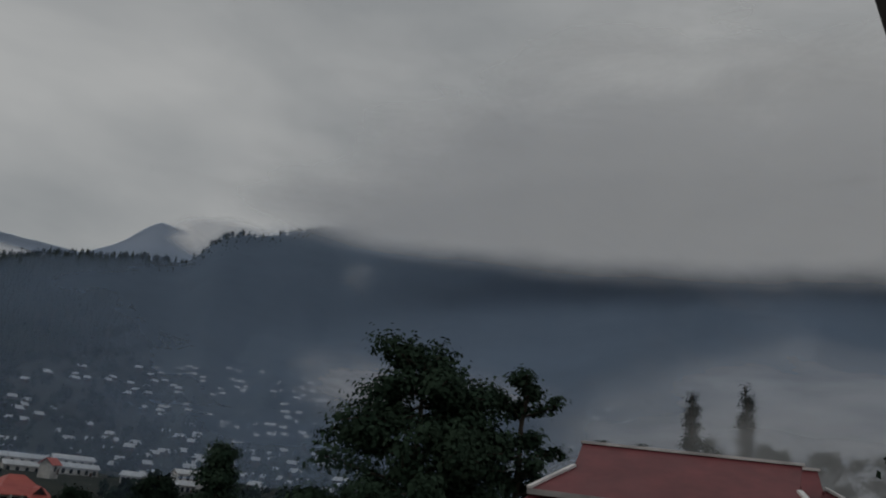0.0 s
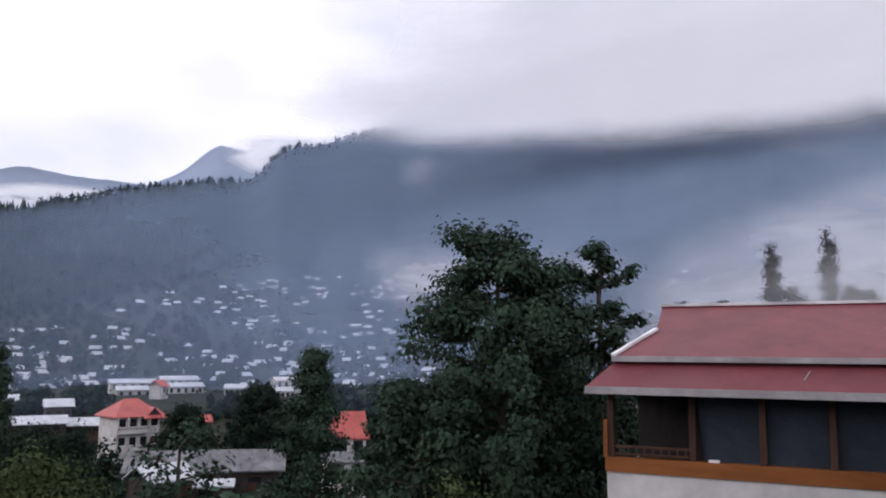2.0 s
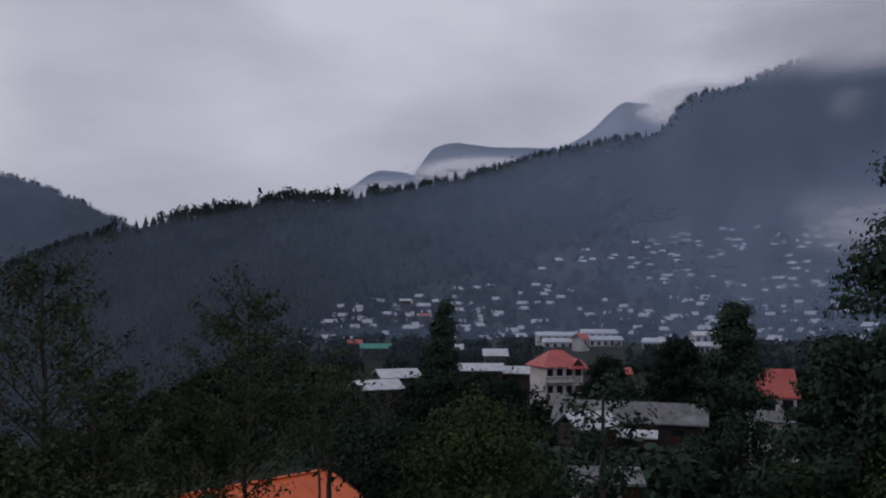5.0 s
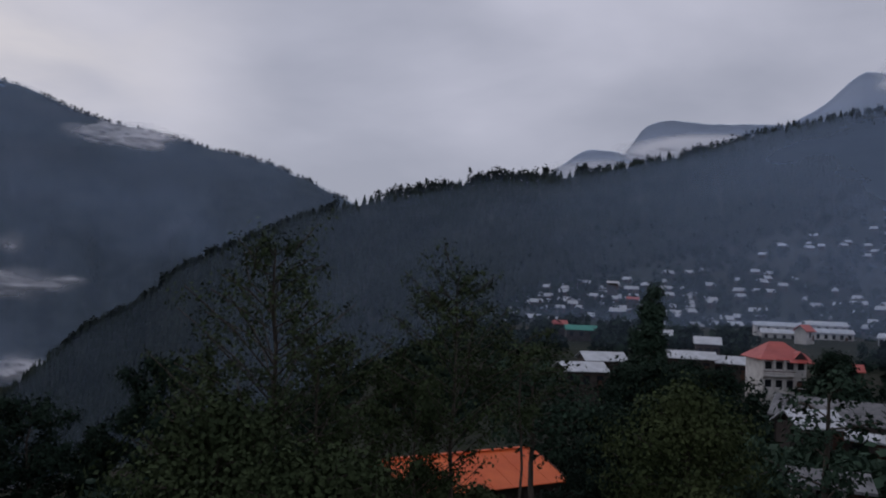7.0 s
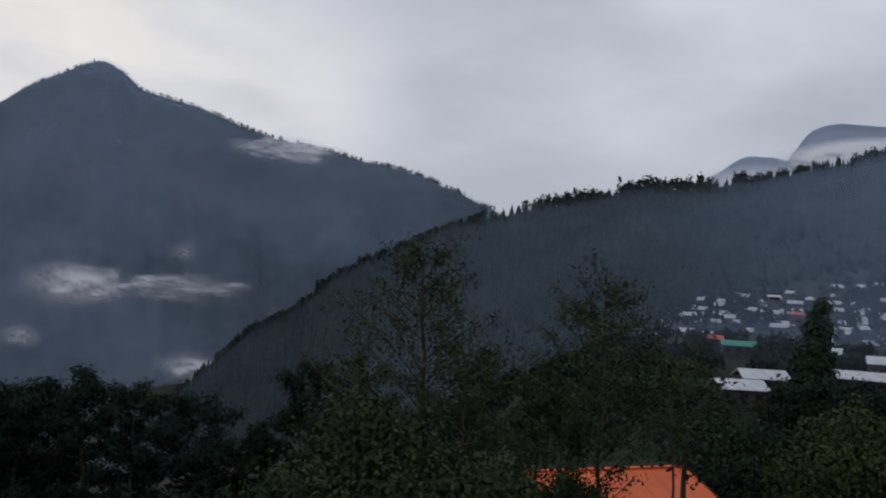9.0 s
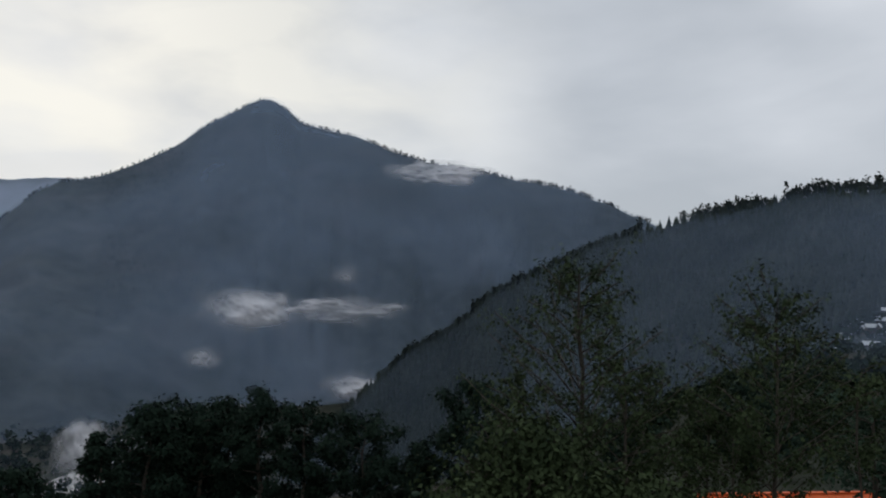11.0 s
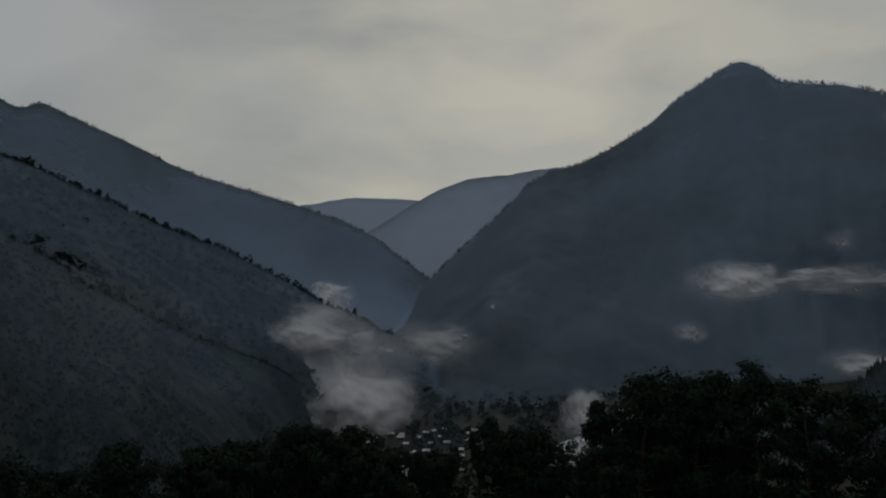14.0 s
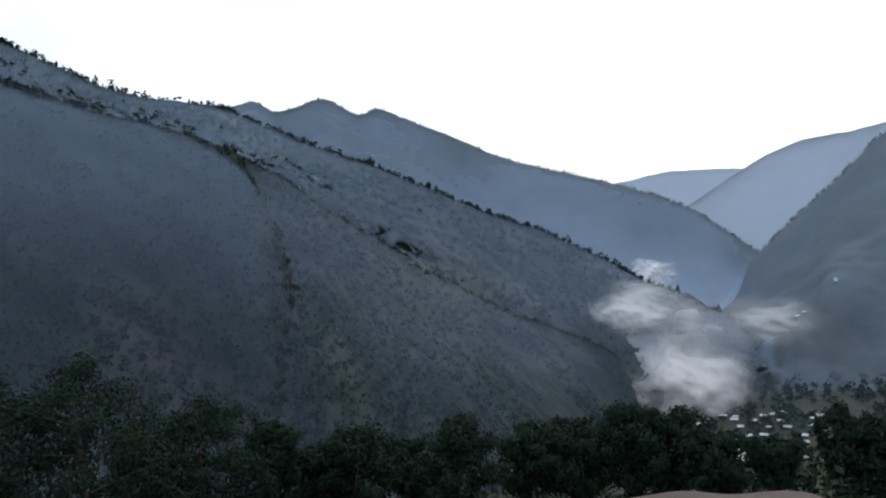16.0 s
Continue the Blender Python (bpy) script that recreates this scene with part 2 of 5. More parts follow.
class Mountain:
    """A ridge: a crest line and a foot line by bearing, a slope between them with gullies, and a back side."""

    def __init__(self, name, label, crest, foot, mat, power=1.3, rough=1.0, seed=1, step=0.35, rows=60, lower=0.0, gully=0.045, flute=0.0):
        crest, foot = np.array(crest, float), np.array(foot, float)
        self.az = np.arange(crest[0, 0], crest[-1, 0] + 0.001, step)
        self.cr = np.interp(self.az, crest[:, 0], crest[:, 1])
        self.cz = EYE + self.cr * np.tan(np.radians(curve_through(self.az, crest[:, 0], crest[:, 2]) - lower)) + fractal(self.az * self.cr / 2600, self.az * 0 + seed, seed + 9, 4) * 4.0
        self.fr = np.interp(self.az, foot[:, 0], foot[:, 1])
        self.fz = np.interp(self.az, foot[:, 0], foot[:, 2])
        self.power, self.rough, self.seed, self.gully, self.flute = power, rough, seed, gully, flute
        front = np.linspace(0, 1, rows)
        s = np.concatenate([front, 1 + np.linspace(0.05, 0.9, 10)])
        S, I = np.meshgrid(s, np.arange(len(self.az)), indexing="ij")
        P = self.point(I.astype(float), S)
        na = len(self.az)
        i = np.arange(len(s) - 1)[:, None] * na + np.arange(na - 1)[None, :]
        tris = np.concatenate([np.stack([i, i + 1, i + na + 1], -1).reshape(-1, 3), np.stack([i, i + na + 1, i + na], -1).reshape(-1, 3)])
        self.grid, self.tris = P, tris
        me = fast_mesh(name, P.reshape(-1, 3), tris, mat)
        me.polygons.foreach_set("use_smooth", [True] * len(me.polygons))
        self.ob = tagged(new(name, me), label, "mountain", kind="structure")

    def point(self, i, s, lift=0.0):
        """Surface point at bearing index i (float) and slope position s: 0 foot, 1 crest, above 1 the back."""
        k = np.arange(len(self.az))
        az, cr, cz = np.interp(i, k, self.az), np.interp(i, k, self.cr), np.interp(i, k, self.cz)
        fr, fz = np.interp(i, k, self.fr), np.interp(i, k, self.fz)
        r = fr + (cr - fr) * s
        up = np.where(s <= 1, np.clip(s, 0, 1) ** self.power, 1 - (s - 1) * 0.9)
        z = fz + (cz - fz) * up
        x, y = -np.sin(np.radians(az)) * r, np.cos(np.radians(az)) * r
        span = np.abs(cr - fr)
        gully = fractal(az * cr / 57.3 / 170, s * 1.3 + az * 0.02, self.seed) * np.sin(np.clip(s, 0, 1) * math.pi) * (1 - np.clip(s, 0, 1)) * 1.7 * span * self.gully
        fine = fractal(x / 45, y / 45, self.seed + 3) * 5.0
        bend = fractal(x / 160, y / 160, self.seed + 5, 3) * 0.8
        z = z - self.flute * np.abs(fractal(az * cr / 57.3 / 75 + bend, s * 2.2 + bend, self.seed + 6, 4)) * np.sin(np.clip(s, 0, 1) * math.pi) ** 0.6
        z = z + (gully + fine * np.clip(1.2 - np.abs(s - 1) * 0 - s * 0.75, 0.25, 1)) * self.rough + lift
        return np.stack([x, y, z], -1)

    def height(self, az, r):
        """Height of the front slope at a bearing and distance."""
        k = np.arange(len(self.az))
        i = np.interp(az, self.az, k)
        fr, cr = np.interp(az, self.az, self.fr), np.interp(az, self.az, self.cr)
        return self.point(np.asarray(i, float), (np.asarray(r, float) - fr) / (cr - fr))[..., 2]


mountain_a = Mountain("mountain_north", "dark conifer-covered mountain rising into low cloud above the village",
    [(-48, 1300, 25), (-25, 1300, 23), (-10, 1350, 22.5), (0, 1400, 20), (8, 1400, 16.8), (12.6, 1350, 15.5), (15.9, 1300, 14.7), (18.4, 1250, 12.6), (22.7, 1180, 12.0), (25.5, 1140, 11.55), (28.4, 1110, 10.8),
     (30.2, 1080, 10.3), (34.8, 1020, 9.25), (41.3, 980, 8.1), (44.1, 960, 8.0), (48.4, 940, 7.0), (51.6, 920, 6.4), (57.2, 900, 4.8), (62.5, 900, 2.5), (65.8, 900, 0.8),
     (68.6, 920, -1.6), (72.8, 950, -4.3), (76.5, 1000, -7.9), (82, 1050, -12.5)],
    [(-48, 300, -17), (0, 300, -17), (40, 320, -20), (52, 380, -70), (62, 480, -130), (70, 620, -175), (82, 850, -210)], FOREST, power=1.7, seed=2, rows=80, lower=0.62, gully=0.014)
mountain_b = Mountain("mountain_west", "blue-grey forested mountain with a pointed summit",
    [(48, 2500, 2), (55.1, 2500, 5.6), (61, 2600, 7.9), (66.7, 2700, 8.95), (73.1, 2800, 10.15), (76, 2850, 11.2), (79.9, 2900, 11.9), (81.3, 2900, 13.0), (82.3, 2900, 13.35), (83.4, 2900, 13.1), (84.5, 2880, 12.5), (86.4, 2850, 11.4),
     (88.8, 2800, 9.5), (93.3, 2700, 7.3), (95.7, 2650, 6.6), (99.7, 2600, 3.25), (103.5, 2550, -0.2), (106.8, 2500, -3.3), (110, 2450, -6)],
    [(48, 1500, -210), (85, 1450, -210), (95, 1180, -206), (103, 1150, -206), (110, 1900, -210)], FOREST, power=1.15, seed=5, rough=1.6, lower=0.15)
mountain_c = Mountain("mountain_far_west", "pale blue distant ridge at the valley's end",
    [(90, 3600, 7.0), (95.7, 3600, 6.85), (98.5, 3600, 6.45), (100.5, 3600, 6.35), (102.8, 3600, 5.7), (108, 3550, 2.8), (114, 3500, -0.8)], [(90, 2700, -210), (114, 2700, -210)], FOREST, seed=8, rough=1.2, rows=30)
mountain_d = Mountain("mountain_farthest", "palest distant ridge closing the valley",
    [(96, 4500, 4.2), (105, 4500, 4.8), (109.1, 4500, 5.0), (112.3, 4500, 4.6), (122, 4500, 3)], [(96, 3700, -210), (122, 3700, -210)], FOREST, seed=9, rough=1.2, rows=24)
mountain_e = Mountain("mountain_south_west", "blue-grey far ridge with small rounded tops",
    [(101, 2600, -3.5), (104.9, 2700, -0.2), (109.1, 2800, 2.8), (114.3, 2900, 4.8), (120.5, 2950, 6.75), (124.5, 3000, 8.6), (127, 3000, 9.7), (129.0, 3000, 10.6), (129.7, 3000, 10.85), (130.9, 3000, 10.5),
     (133.6, 3000, 11.65), (136.8, 3000, 10.9), (138.4, 3000, 11.65), (140.2, 3000, 11.3), (146, 3000, 11.5), (158, 3000, 11)], [(101, 2000, -210), (158, 1800, -150)], FOREST, seed=11, rough=1.0, rows=40)
mountain_f = Mountain("mountain_south", "steep grassy slope with scattered trees and rocky patches",
    [(103, 1500, -6.6), (106.9, 1500, -4.5), (110.9, 1480, -2.55), (114.6, 1450, -0.4), (118.4, 1430, 1.7), (122.4, 1400, 3.35), (130.2, 1350, 7.0), (135.3, 1300, 9.0), (140.2, 1250, 11.2),
     (147.8, 1200, 12.7), (153.9, 1150, 15.2), (168, 1100, 18)],
    [(103, 1150, -205), (112, 880, -198), (120, 620, -165), (130, 430, -110), (145, 300, -60), (168, 250, 20)], SLOPE, power=1.2, seed=14, rough=2.0, rows=120, lower=0.2, step=0.25, flute=20)
spur = Mountain("mountain_spur", "near grassy spur with dark scrub and pale bare patches",
    [(112.2, 880, -11.5), (113.9, 850, -7.2), (117.4, 830, -5.4), (121.2, 790, -3.8), (126.6, 720, -0.6), (131.3, 640, 2.5), (134.4, 590, 4.7), (137.4, 550, 7.2), (140.5, 530, 9.0), (144, 500, 10.3), (149.2, 470, 11.2), (154.1, 450, 12.4), (168, 420, 16)],
    [(112.2, 820, -202), (117, 560, -175), (125, 340, -115), (135, 265, -82), (150, 225, -58), (168, 205, -14)], SLOPE, power=1.15, seed=24, rough=1.5, rows=110, lower=0.3, step=0.25, flute=14)
rib = Mountain("mountain_rib", "dark rocky rib with pale bare stone below the spur",
    [(130.6, 400, -13), (132, 405, -9.4), (134.8, 412, -5.2), (135.8, 415, -2.4), (136.8, 418, 1.4), (138.0, 420, 5.0), (139.6, 418, 7.6), (142.4, 410, 9.5), (146, 400, 10.8), (154, 370, 12.6), (168, 340, 16)],
    [(130.6, 330, -102), (136, 255, -82), (150, 205, -55), (168, 190, -12)], ROCKY, power=1.1, seed=33, rough=1.2, rows=100, lower=0.25, step=0.2, flute=14)
peak_behind = Mountain("peak_behind", "grey peak half hidden in cloud behind the forest ridge",
    [(6, 3200, 11), (16.7, 3200, 13.4), (18.6, 3200, 14.0), (20.2, 3200, 14.2), (22.9, 3200, 12.3), (26, 3200, 10.5), (31, 3200, 7)], [(6, 2400, -50), (31, 2400, -50)], FOREST, seed=17, rows=30)
far_hill = Mountain("far_hill", "hazy far hill above a bank of white mist",
    [(20, 4200, 10.5), (26.6, 4200, 11.3), (29.8, 4200, 11.4), (32.5, 4200, 11.7), (34.0, 4200, 11.3), (35.4, 4200, 9.5), (37, 4200, 7)], [(20, 3500, 0), (37, 3500, 0)], FOREST, seed=19, rows=24)
far_knoll = Mountain("far_knoll", "low hazy knoll behind the forest ridge",
    [(31, 3600, 7.5), (34.6, 3600, 8.9), (36.2, 3600, 9.6), (37.8, 3600, 9.7), (39.9, 3600, 8.5), (43, 3600, 6)], [(31, 3000, 0), (43, 3000, 0)], FOREST, seed=21, rows=24)


# ---- mist, cloud and haze sheets ----
def set_thick(me, values):
    layer = me.attributes.new("thick", "FLOAT", "POINT")
    layer.data.foreach_set("value", np.asarray(values, dtype=np.float32).ravel())


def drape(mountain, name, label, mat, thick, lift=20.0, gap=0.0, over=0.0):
    """A see-through tinted sheet before a mountain's front slope, painting the air's haze."""
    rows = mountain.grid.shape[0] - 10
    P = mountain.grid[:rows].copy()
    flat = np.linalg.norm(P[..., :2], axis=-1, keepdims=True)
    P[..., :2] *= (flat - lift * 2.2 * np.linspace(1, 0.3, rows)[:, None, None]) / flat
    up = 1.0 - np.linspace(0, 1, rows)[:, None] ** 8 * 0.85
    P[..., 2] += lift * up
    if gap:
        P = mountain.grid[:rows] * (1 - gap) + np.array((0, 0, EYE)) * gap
    # a last row above the crest, where the sheet thins out round the tree tops
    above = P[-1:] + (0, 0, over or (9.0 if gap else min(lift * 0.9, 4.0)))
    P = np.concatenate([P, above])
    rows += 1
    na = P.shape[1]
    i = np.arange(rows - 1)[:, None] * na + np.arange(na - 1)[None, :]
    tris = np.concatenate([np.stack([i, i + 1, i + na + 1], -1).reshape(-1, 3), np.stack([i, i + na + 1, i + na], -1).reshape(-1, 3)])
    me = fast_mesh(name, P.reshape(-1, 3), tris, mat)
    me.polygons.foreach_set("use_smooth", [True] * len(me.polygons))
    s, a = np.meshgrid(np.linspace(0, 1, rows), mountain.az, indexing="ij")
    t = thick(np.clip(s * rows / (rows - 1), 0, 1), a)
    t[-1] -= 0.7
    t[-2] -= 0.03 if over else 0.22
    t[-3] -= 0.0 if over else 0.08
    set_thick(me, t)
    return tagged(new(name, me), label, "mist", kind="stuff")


def bank(name, label, mat, az0, az1, low, high, near, far, thick, billow=0.03, seed=1, nu=70, nv=36, ragged=0.1):
    """A cloud bank: a leaning, billowing sheet from its near lower edge to its far upper one. low, high: slopes above the eye in degrees."""
    v, u = np.meshgrid(np.linspace(0, 1, nv), np.linspace(0, 1, nu), indexing="ij")
    az = az0 + (az1 - az0) * u
    d = near + (far - near) * v
    el = low + (high - low) * v
    puff = fractal(u * 5 * max(1, abs(az1 - az0) / 20), v * 5 * max(1, abs(high - low) / 7), seed, 4)
    d = d * (1 - billow * puff - billow * 2 * np.sin(u * math.pi) * np.sin(v * math.pi))
    z = EYE + d * np.tan(np.radians(el))
    P = np.stack([-np.sin(np.radians(az)) * d, np.cos(np.radians(az)) * d, z], -1)
    i = np.arange(nv - 1)[:, None] * nu + np.arange(nu - 1)[None, :]
    tris = np.concatenate([np.stack([i, i + 1, i + nu + 1], -1).reshape(-1, 3), np.stack([i, i + nu + 1, i + nu], -1).reshape(-1, 3)])
    me = fast_mesh(name, P.reshape(-1, 3), tris, mat)
    me.polygons.foreach_set("use_smooth", [True] * len(me.polygons))
    set_thick(me, thick(u, v) + ragged * puff * 4 * np.sin(u * math.pi) * np.sin(v * math.pi) / (1 + 3 * np.sin(u * math.pi) * np.sin(v * math.pi)))
    return tagged(new(name, me), label, "mist", kind="stuff")


def oval(u, v, k=1.0):
    """Thickness that is full in the middle and falls to nothing before the sheet's rim."""
    q = np.sqrt(((u - 0.5) * 2) ** 2 + ((v - 0.5) * 2) ** 2)
    return k * (1 - smooth(0.15, 0.95, q)) - 0.25 * smooth(0.7, 1.0, q)


# the first two tint the sheets that stand in for aerial haze
HAZE_TINT = mist_material("blue_haze_tint", (0.49, 0.64, 0.90), 0.62, 0.0016, edge=0.55, wild=0.6)
PALE_HAZE_TINT = mist_material("pale_haze_tint", (0.62, 0.73, 0.93), 0.78, 0.0016, seed=2.0, edge=0.55)
CLOUD = mist_material("cloud", (0.93, 0.93, 0.95), 0.97, 0.004, edge=0.5, wild=1.1, detail=6, grit=0.5)
VEIL = mist_material("thin_fog", (0.90, 0.90, 0.93), 0.60, 0.02, seed=4.0, edge=0.6, wild=0.5, detail=3)
FOG = mist_material("fog", (0.90, 0.90, 0.93), 0.58, 0.0045, seed=6.0, stretch=(1, 1, 1.4), edge=0.55, wild=2.5, detail=5, grit=0.48)
PUFF = mist_material("puff", (0.93, 0.92, 0.95), 0.82, 0.010, seed=5.0, stretch=(1, 1, 1.35), edge=0.62, wild=1.7, detail=5, grit=0.46)
WISP = mist_material("wisp", (0.95, 0.93, 0.95), 0.62, 0.008, seed=3.0, stretch=(1, 1, 1.8), edge=0.5, wild=1.7)

# aerial haze added as tinted sheets, one before each slope
drape(mountain_a, "haze_sheet_forest", "tinted sheet painting blue haze before the dark forest slope", HAZE_TINT,
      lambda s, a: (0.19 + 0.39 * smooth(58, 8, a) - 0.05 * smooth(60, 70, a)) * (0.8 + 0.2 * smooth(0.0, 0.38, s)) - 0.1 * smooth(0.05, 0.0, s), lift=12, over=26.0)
drape(mountain_b, "haze_sheet_summit", "tinted sheet painting blue haze before the pointed mountain", HAZE_TINT, lambda s, a: 0.40 + 0.08 * smooth(68, 84, a) - 0.09 * smooth(80, 94, a) - 0.06 * smooth(0.5, 0.1, s), lift=16, gap=0.02, over=24.0)
drape(mountain_e, "haze_sheet_ridge", "tinted sheet painting blue haze before the far ridge", HAZE_TINT, lambda s, a: 0.72 - 0.20 * smooth(0.25, 1.0, s), lift=4, gap=0.01)
drape(mountain_c, "haze_sheet_far_ridge", "tinted sheet painting pale haze before the valley's end", PALE_HAZE_TINT, lambda s, a: 0.98 - 0.18 * smooth(0.3, 1.0, s), lift=3)
drape(mountain_d, "haze_sheet_farthest_ridge", "tinted sheet painting pale haze before the farthest ridge", PALE_HAZE_TINT, lambda s, a: 1.15 + 0.0 * s, lift=3)
drape(mountain_f, "haze_sheet_slope", "tinted sheet painting faint haze before the grassy slope", HAZE_TINT, lambda s, a: 0.16 + 0.24 * smooth(0.05, 0.80, s) - 0.3 * smooth(0.06, 0.0, s), lift=10, gap=0.05)
drape(rib, "haze_sheet_rib", "tinted sheet painting faint haze before the rocky rib", HAZE_TINT, lambda s, a: -0.05 * smooth(138, 134, a) + (0.15 + 0.27 * smooth(0.25, 1.0, s)) * smooth(134.5, 139.5, a) - 0.3 * smooth(0.06, 0.0, s), lift=6, gap=0.05)
drape(spur, "haze_sheet_spur", "tinted sheet painting faint haze before the near spur", HAZE_TINT, lambda s, a: (0.14 + 0.20 * smooth(0.2, 1.0, s)) * smooth(141, 137, a) - 0.3 * smooth(0.06, 0.0, s) - 0.4 * smooth(138, 142, a), lift=8, gap=0.045)
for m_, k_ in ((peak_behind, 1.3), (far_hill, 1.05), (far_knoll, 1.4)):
    drape(m_, "haze_sheet_peak", "tinted sheet painting grey haze before a far peak", PALE_HAZE_TINT, lambda s, a, k_=k_: k_ + 0.15 * (1 - s), lift=3)



def low_haze_sheet(label, az0, az1, r0, r1, rise, thick):
    """A see-through tinted sheet above the tree tops, painting low blue haze."""
    az, r = np.meshgrid(np.linspace(az0, az1, 90), np.linspace(r0, r1, 40), indexing="ij")
    z = ground_z(az, r) + rise
    P = np.stack([-np.sin(np.radians(az)) * r, np.cos(np.radians(az)) * r, z], -1)
    n = 40
    i = np.arange(89)[:, None] * n + np.arange(n - 1)[None, :]
    tris = np.concatenate([np.stack([i, i + 1, i + n + 1], -1).reshape(-1, 3), np.stack([i, i + n + 1, i + n], -1).reshape(-1, 3)])
    me = fast_mesh("low_haze_sheet", P.reshape(-1, 3), tris, HAZE_TINT)
    me.polygons.foreach_set("use_smooth", [True] * len(me.polygons))
    set_thick(me, thick(az, r))
    tagged(new("low_haze_sheet", me), label, "mist", kind="stuff")


# added sheets that lift and blue the ground below as haze would
low_haze_sheet("tinted sheet painting blue haze over the lower village", -24, 56, 70, 345, 9.5, lambda az, r: -0.15 + 0.32 * smooth(70, 160, r) * smooth(56, 40, az) * (0.72 + 0.28 * smooth(-6, 10, az)) * smooth(310, 255, r))
low_haze_sheet("tinted sheet painting blue haze over the valley floor", 62, 113, 480, 1500, 14.0, lambda az, r: -0.15 + 0.30 * smooth(520, 900, r) * smooth(1480, 1080, r) * smooth(62, 68, az) * smooth(113, 106, az))
bank("cloud_bank", "low grey cloud bank cutting off the mountain top", CLOUD, -50, 24, 13.3, 36, 800, 1500,
     lambda u, v: (1.05 * smooth(0.015, 0.19, v) - 0.75 * smooth(0.4, 0.95, v)) * (1 - smooth(0.80 - 0.7 * v, 0.998, u)), seed=4, nu=160, nv=60, billow=0.012)
bank("fog_bank", "grey fog lying over the lower slope", FOG, -50, -6, 1.0, 13.0, 260, 640,
     lambda u, v: (0.86 - 0.36 * smooth(0.45, 1.0, u)) * (1 - smooth(0.42, 0.98, v)) - 0.45 * smooth(0.84, 1.0, u), seed=6, nu=120, billow=0.015)
bank("fog_veil", "thin fog drifting before the poplars", VEIL, -48, -8, 0.5, 8.5, 108, 116,
     lambda u, v: 0.52 * smooth(1.0, 0.6, u) * (1 - smooth(0.5, 1.0, v)) - 0.3 * smooth(0.85, 1.0, u) - 0.2 * smooth(0.8, 1.0, v), seed=7, nu=120, billow=0.008)
bank("cloud_on_peak", "low cloud wrapping the top of the far peak", CLOUD, 9.5, 21.4, 11.6, 16.0, 2300, 3050, lambda u, v: oval(u, v, 1.5), seed=31)
bank("mist_streak", "pale mist drifting up from the upper village", FOG, -12, 4, 3.0, 9.5, 480, 700, lambda u, v: oval(u, v, 0.62), seed=32)
bank("mist_streak", "thin mist rising over the upper village", WISP, -4, 12, 1.5, 9.5, 400, 760, lambda u, v: oval(u, v, 0.5), seed=8)
bank("mist_wisp", "small wisp of mist rising from the forest", WISP, 4.0, 8.8, 10.8, 15.2, 800, 890, lambda u, v: oval(u, v, 0.34), seed=9)
bank("mist_behind_ridge", "white mist bank behind the forest ridge", CLOUD, 22.5, 38.0, 8.0, 11.3, 3000, 3350, lambda u, v: oval(u, v, 1.75), seed=10)
bank("mist_behind_ridge", "thin mist trailing over the low knoll", CLOUD, 31.0, 43.0, 6.2, 9.7, 2700, 2950, lambda u, v: oval(u, v, 0.9), seed=11)
bank("cloud_on_shoulder", "small cloud lying on the mountain shoulder", PUFF, 64.5, 75.0, 7.6, 10.0, 2380, 2450, lambda u, v: oval(u, v, 0.75), seed=12, ragged=0.42)
bank("cloudlet", "small white cloud floating before the mountain", PUFF, 78.6, 87.2, -3.7, 0.7, 1420, 1480, lambda u, v: oval(u, v, 0.98), seed=13, ragged=0.42)
bank("cloudlet", "thin tail of white cloud before the mountain", PUFF, 70.0, 83.5, -2.5, 0.2, 1440, 1490, lambda u, v: oval(u, v, 0.62), seed=14, ragged=0.42)
bank("cloudlet", "faint small cloud before the mountain", WISP, 74.6, 79.0, 0.0, 2.4, 1480, 1500, lambda u, v: oval(u, v, 0.42), seed=15)
bank("cloudlet", "faint small cloud before the mountain", WISP, 84.2, 87.8, -6.0, -3.6, 1380, 1420, lambda u, v: oval(u, v, 0.42), seed=16)
bank("valley_mist", "white mist filling the valley floor", PUFF, 103.4, 116.6, -12.6, -3.4, 1020, 1300, lambda u, v: oval(u, v, 0.74), seed=18, ragged=0.42)
bank("valley_mist", "white mist low over the valley floor", PUFF, 103.4, 115.4, -12.8, -6.0, 960, 1110, lambda u, v: oval(u, v, 0.78), seed=28, ragged=0.42)
bank("valley_mist", "white mist rising along the spur", PUFF, 106.5, 117.5, -6.8, -2.0, 1160, 1250, lambda u, v: oval(u, v, 0.68), seed=19, ragged=0.42)
bank("valley_mist", "trail of mist across the valley mouth", PUFF, 98.4, 112.0, -8.0, -3.4, 1090, 1130, lambda u, v: oval(u, v, 0.66), seed=20, ragged=0.42)
bank("valley_mist", "far patch of mist in the valley", PUFF, 108.6, 114.2, -3.6, -0.4, 2150, 2200, lambda u, v: oval(u, v, 0.85), seed=21, ragged=0.42)
bank("river_mist", "mist rising from the river", PUFF, 90.6, 95.6, -14.6, -7.8, 820, 1000, lambda u, v: oval(u, v, 0.54), seed=22, ragged=0.42)
bank("river_mist", "bright mist over the far river bend", PUFF, 72.6, 79.0, -8.2, -5.2, 1540, 1600, lambda u, v: oval(u, v, 0.8), seed=23, ragged=0.42)


# ---- river ----
WATER = material("river_water", (0.16, 0.17, 0.17), (0.30, 0.30, 0.29), scale=0.08, rough=0.18, bump=0.15, bump_scale=0.6, spec=0.5)


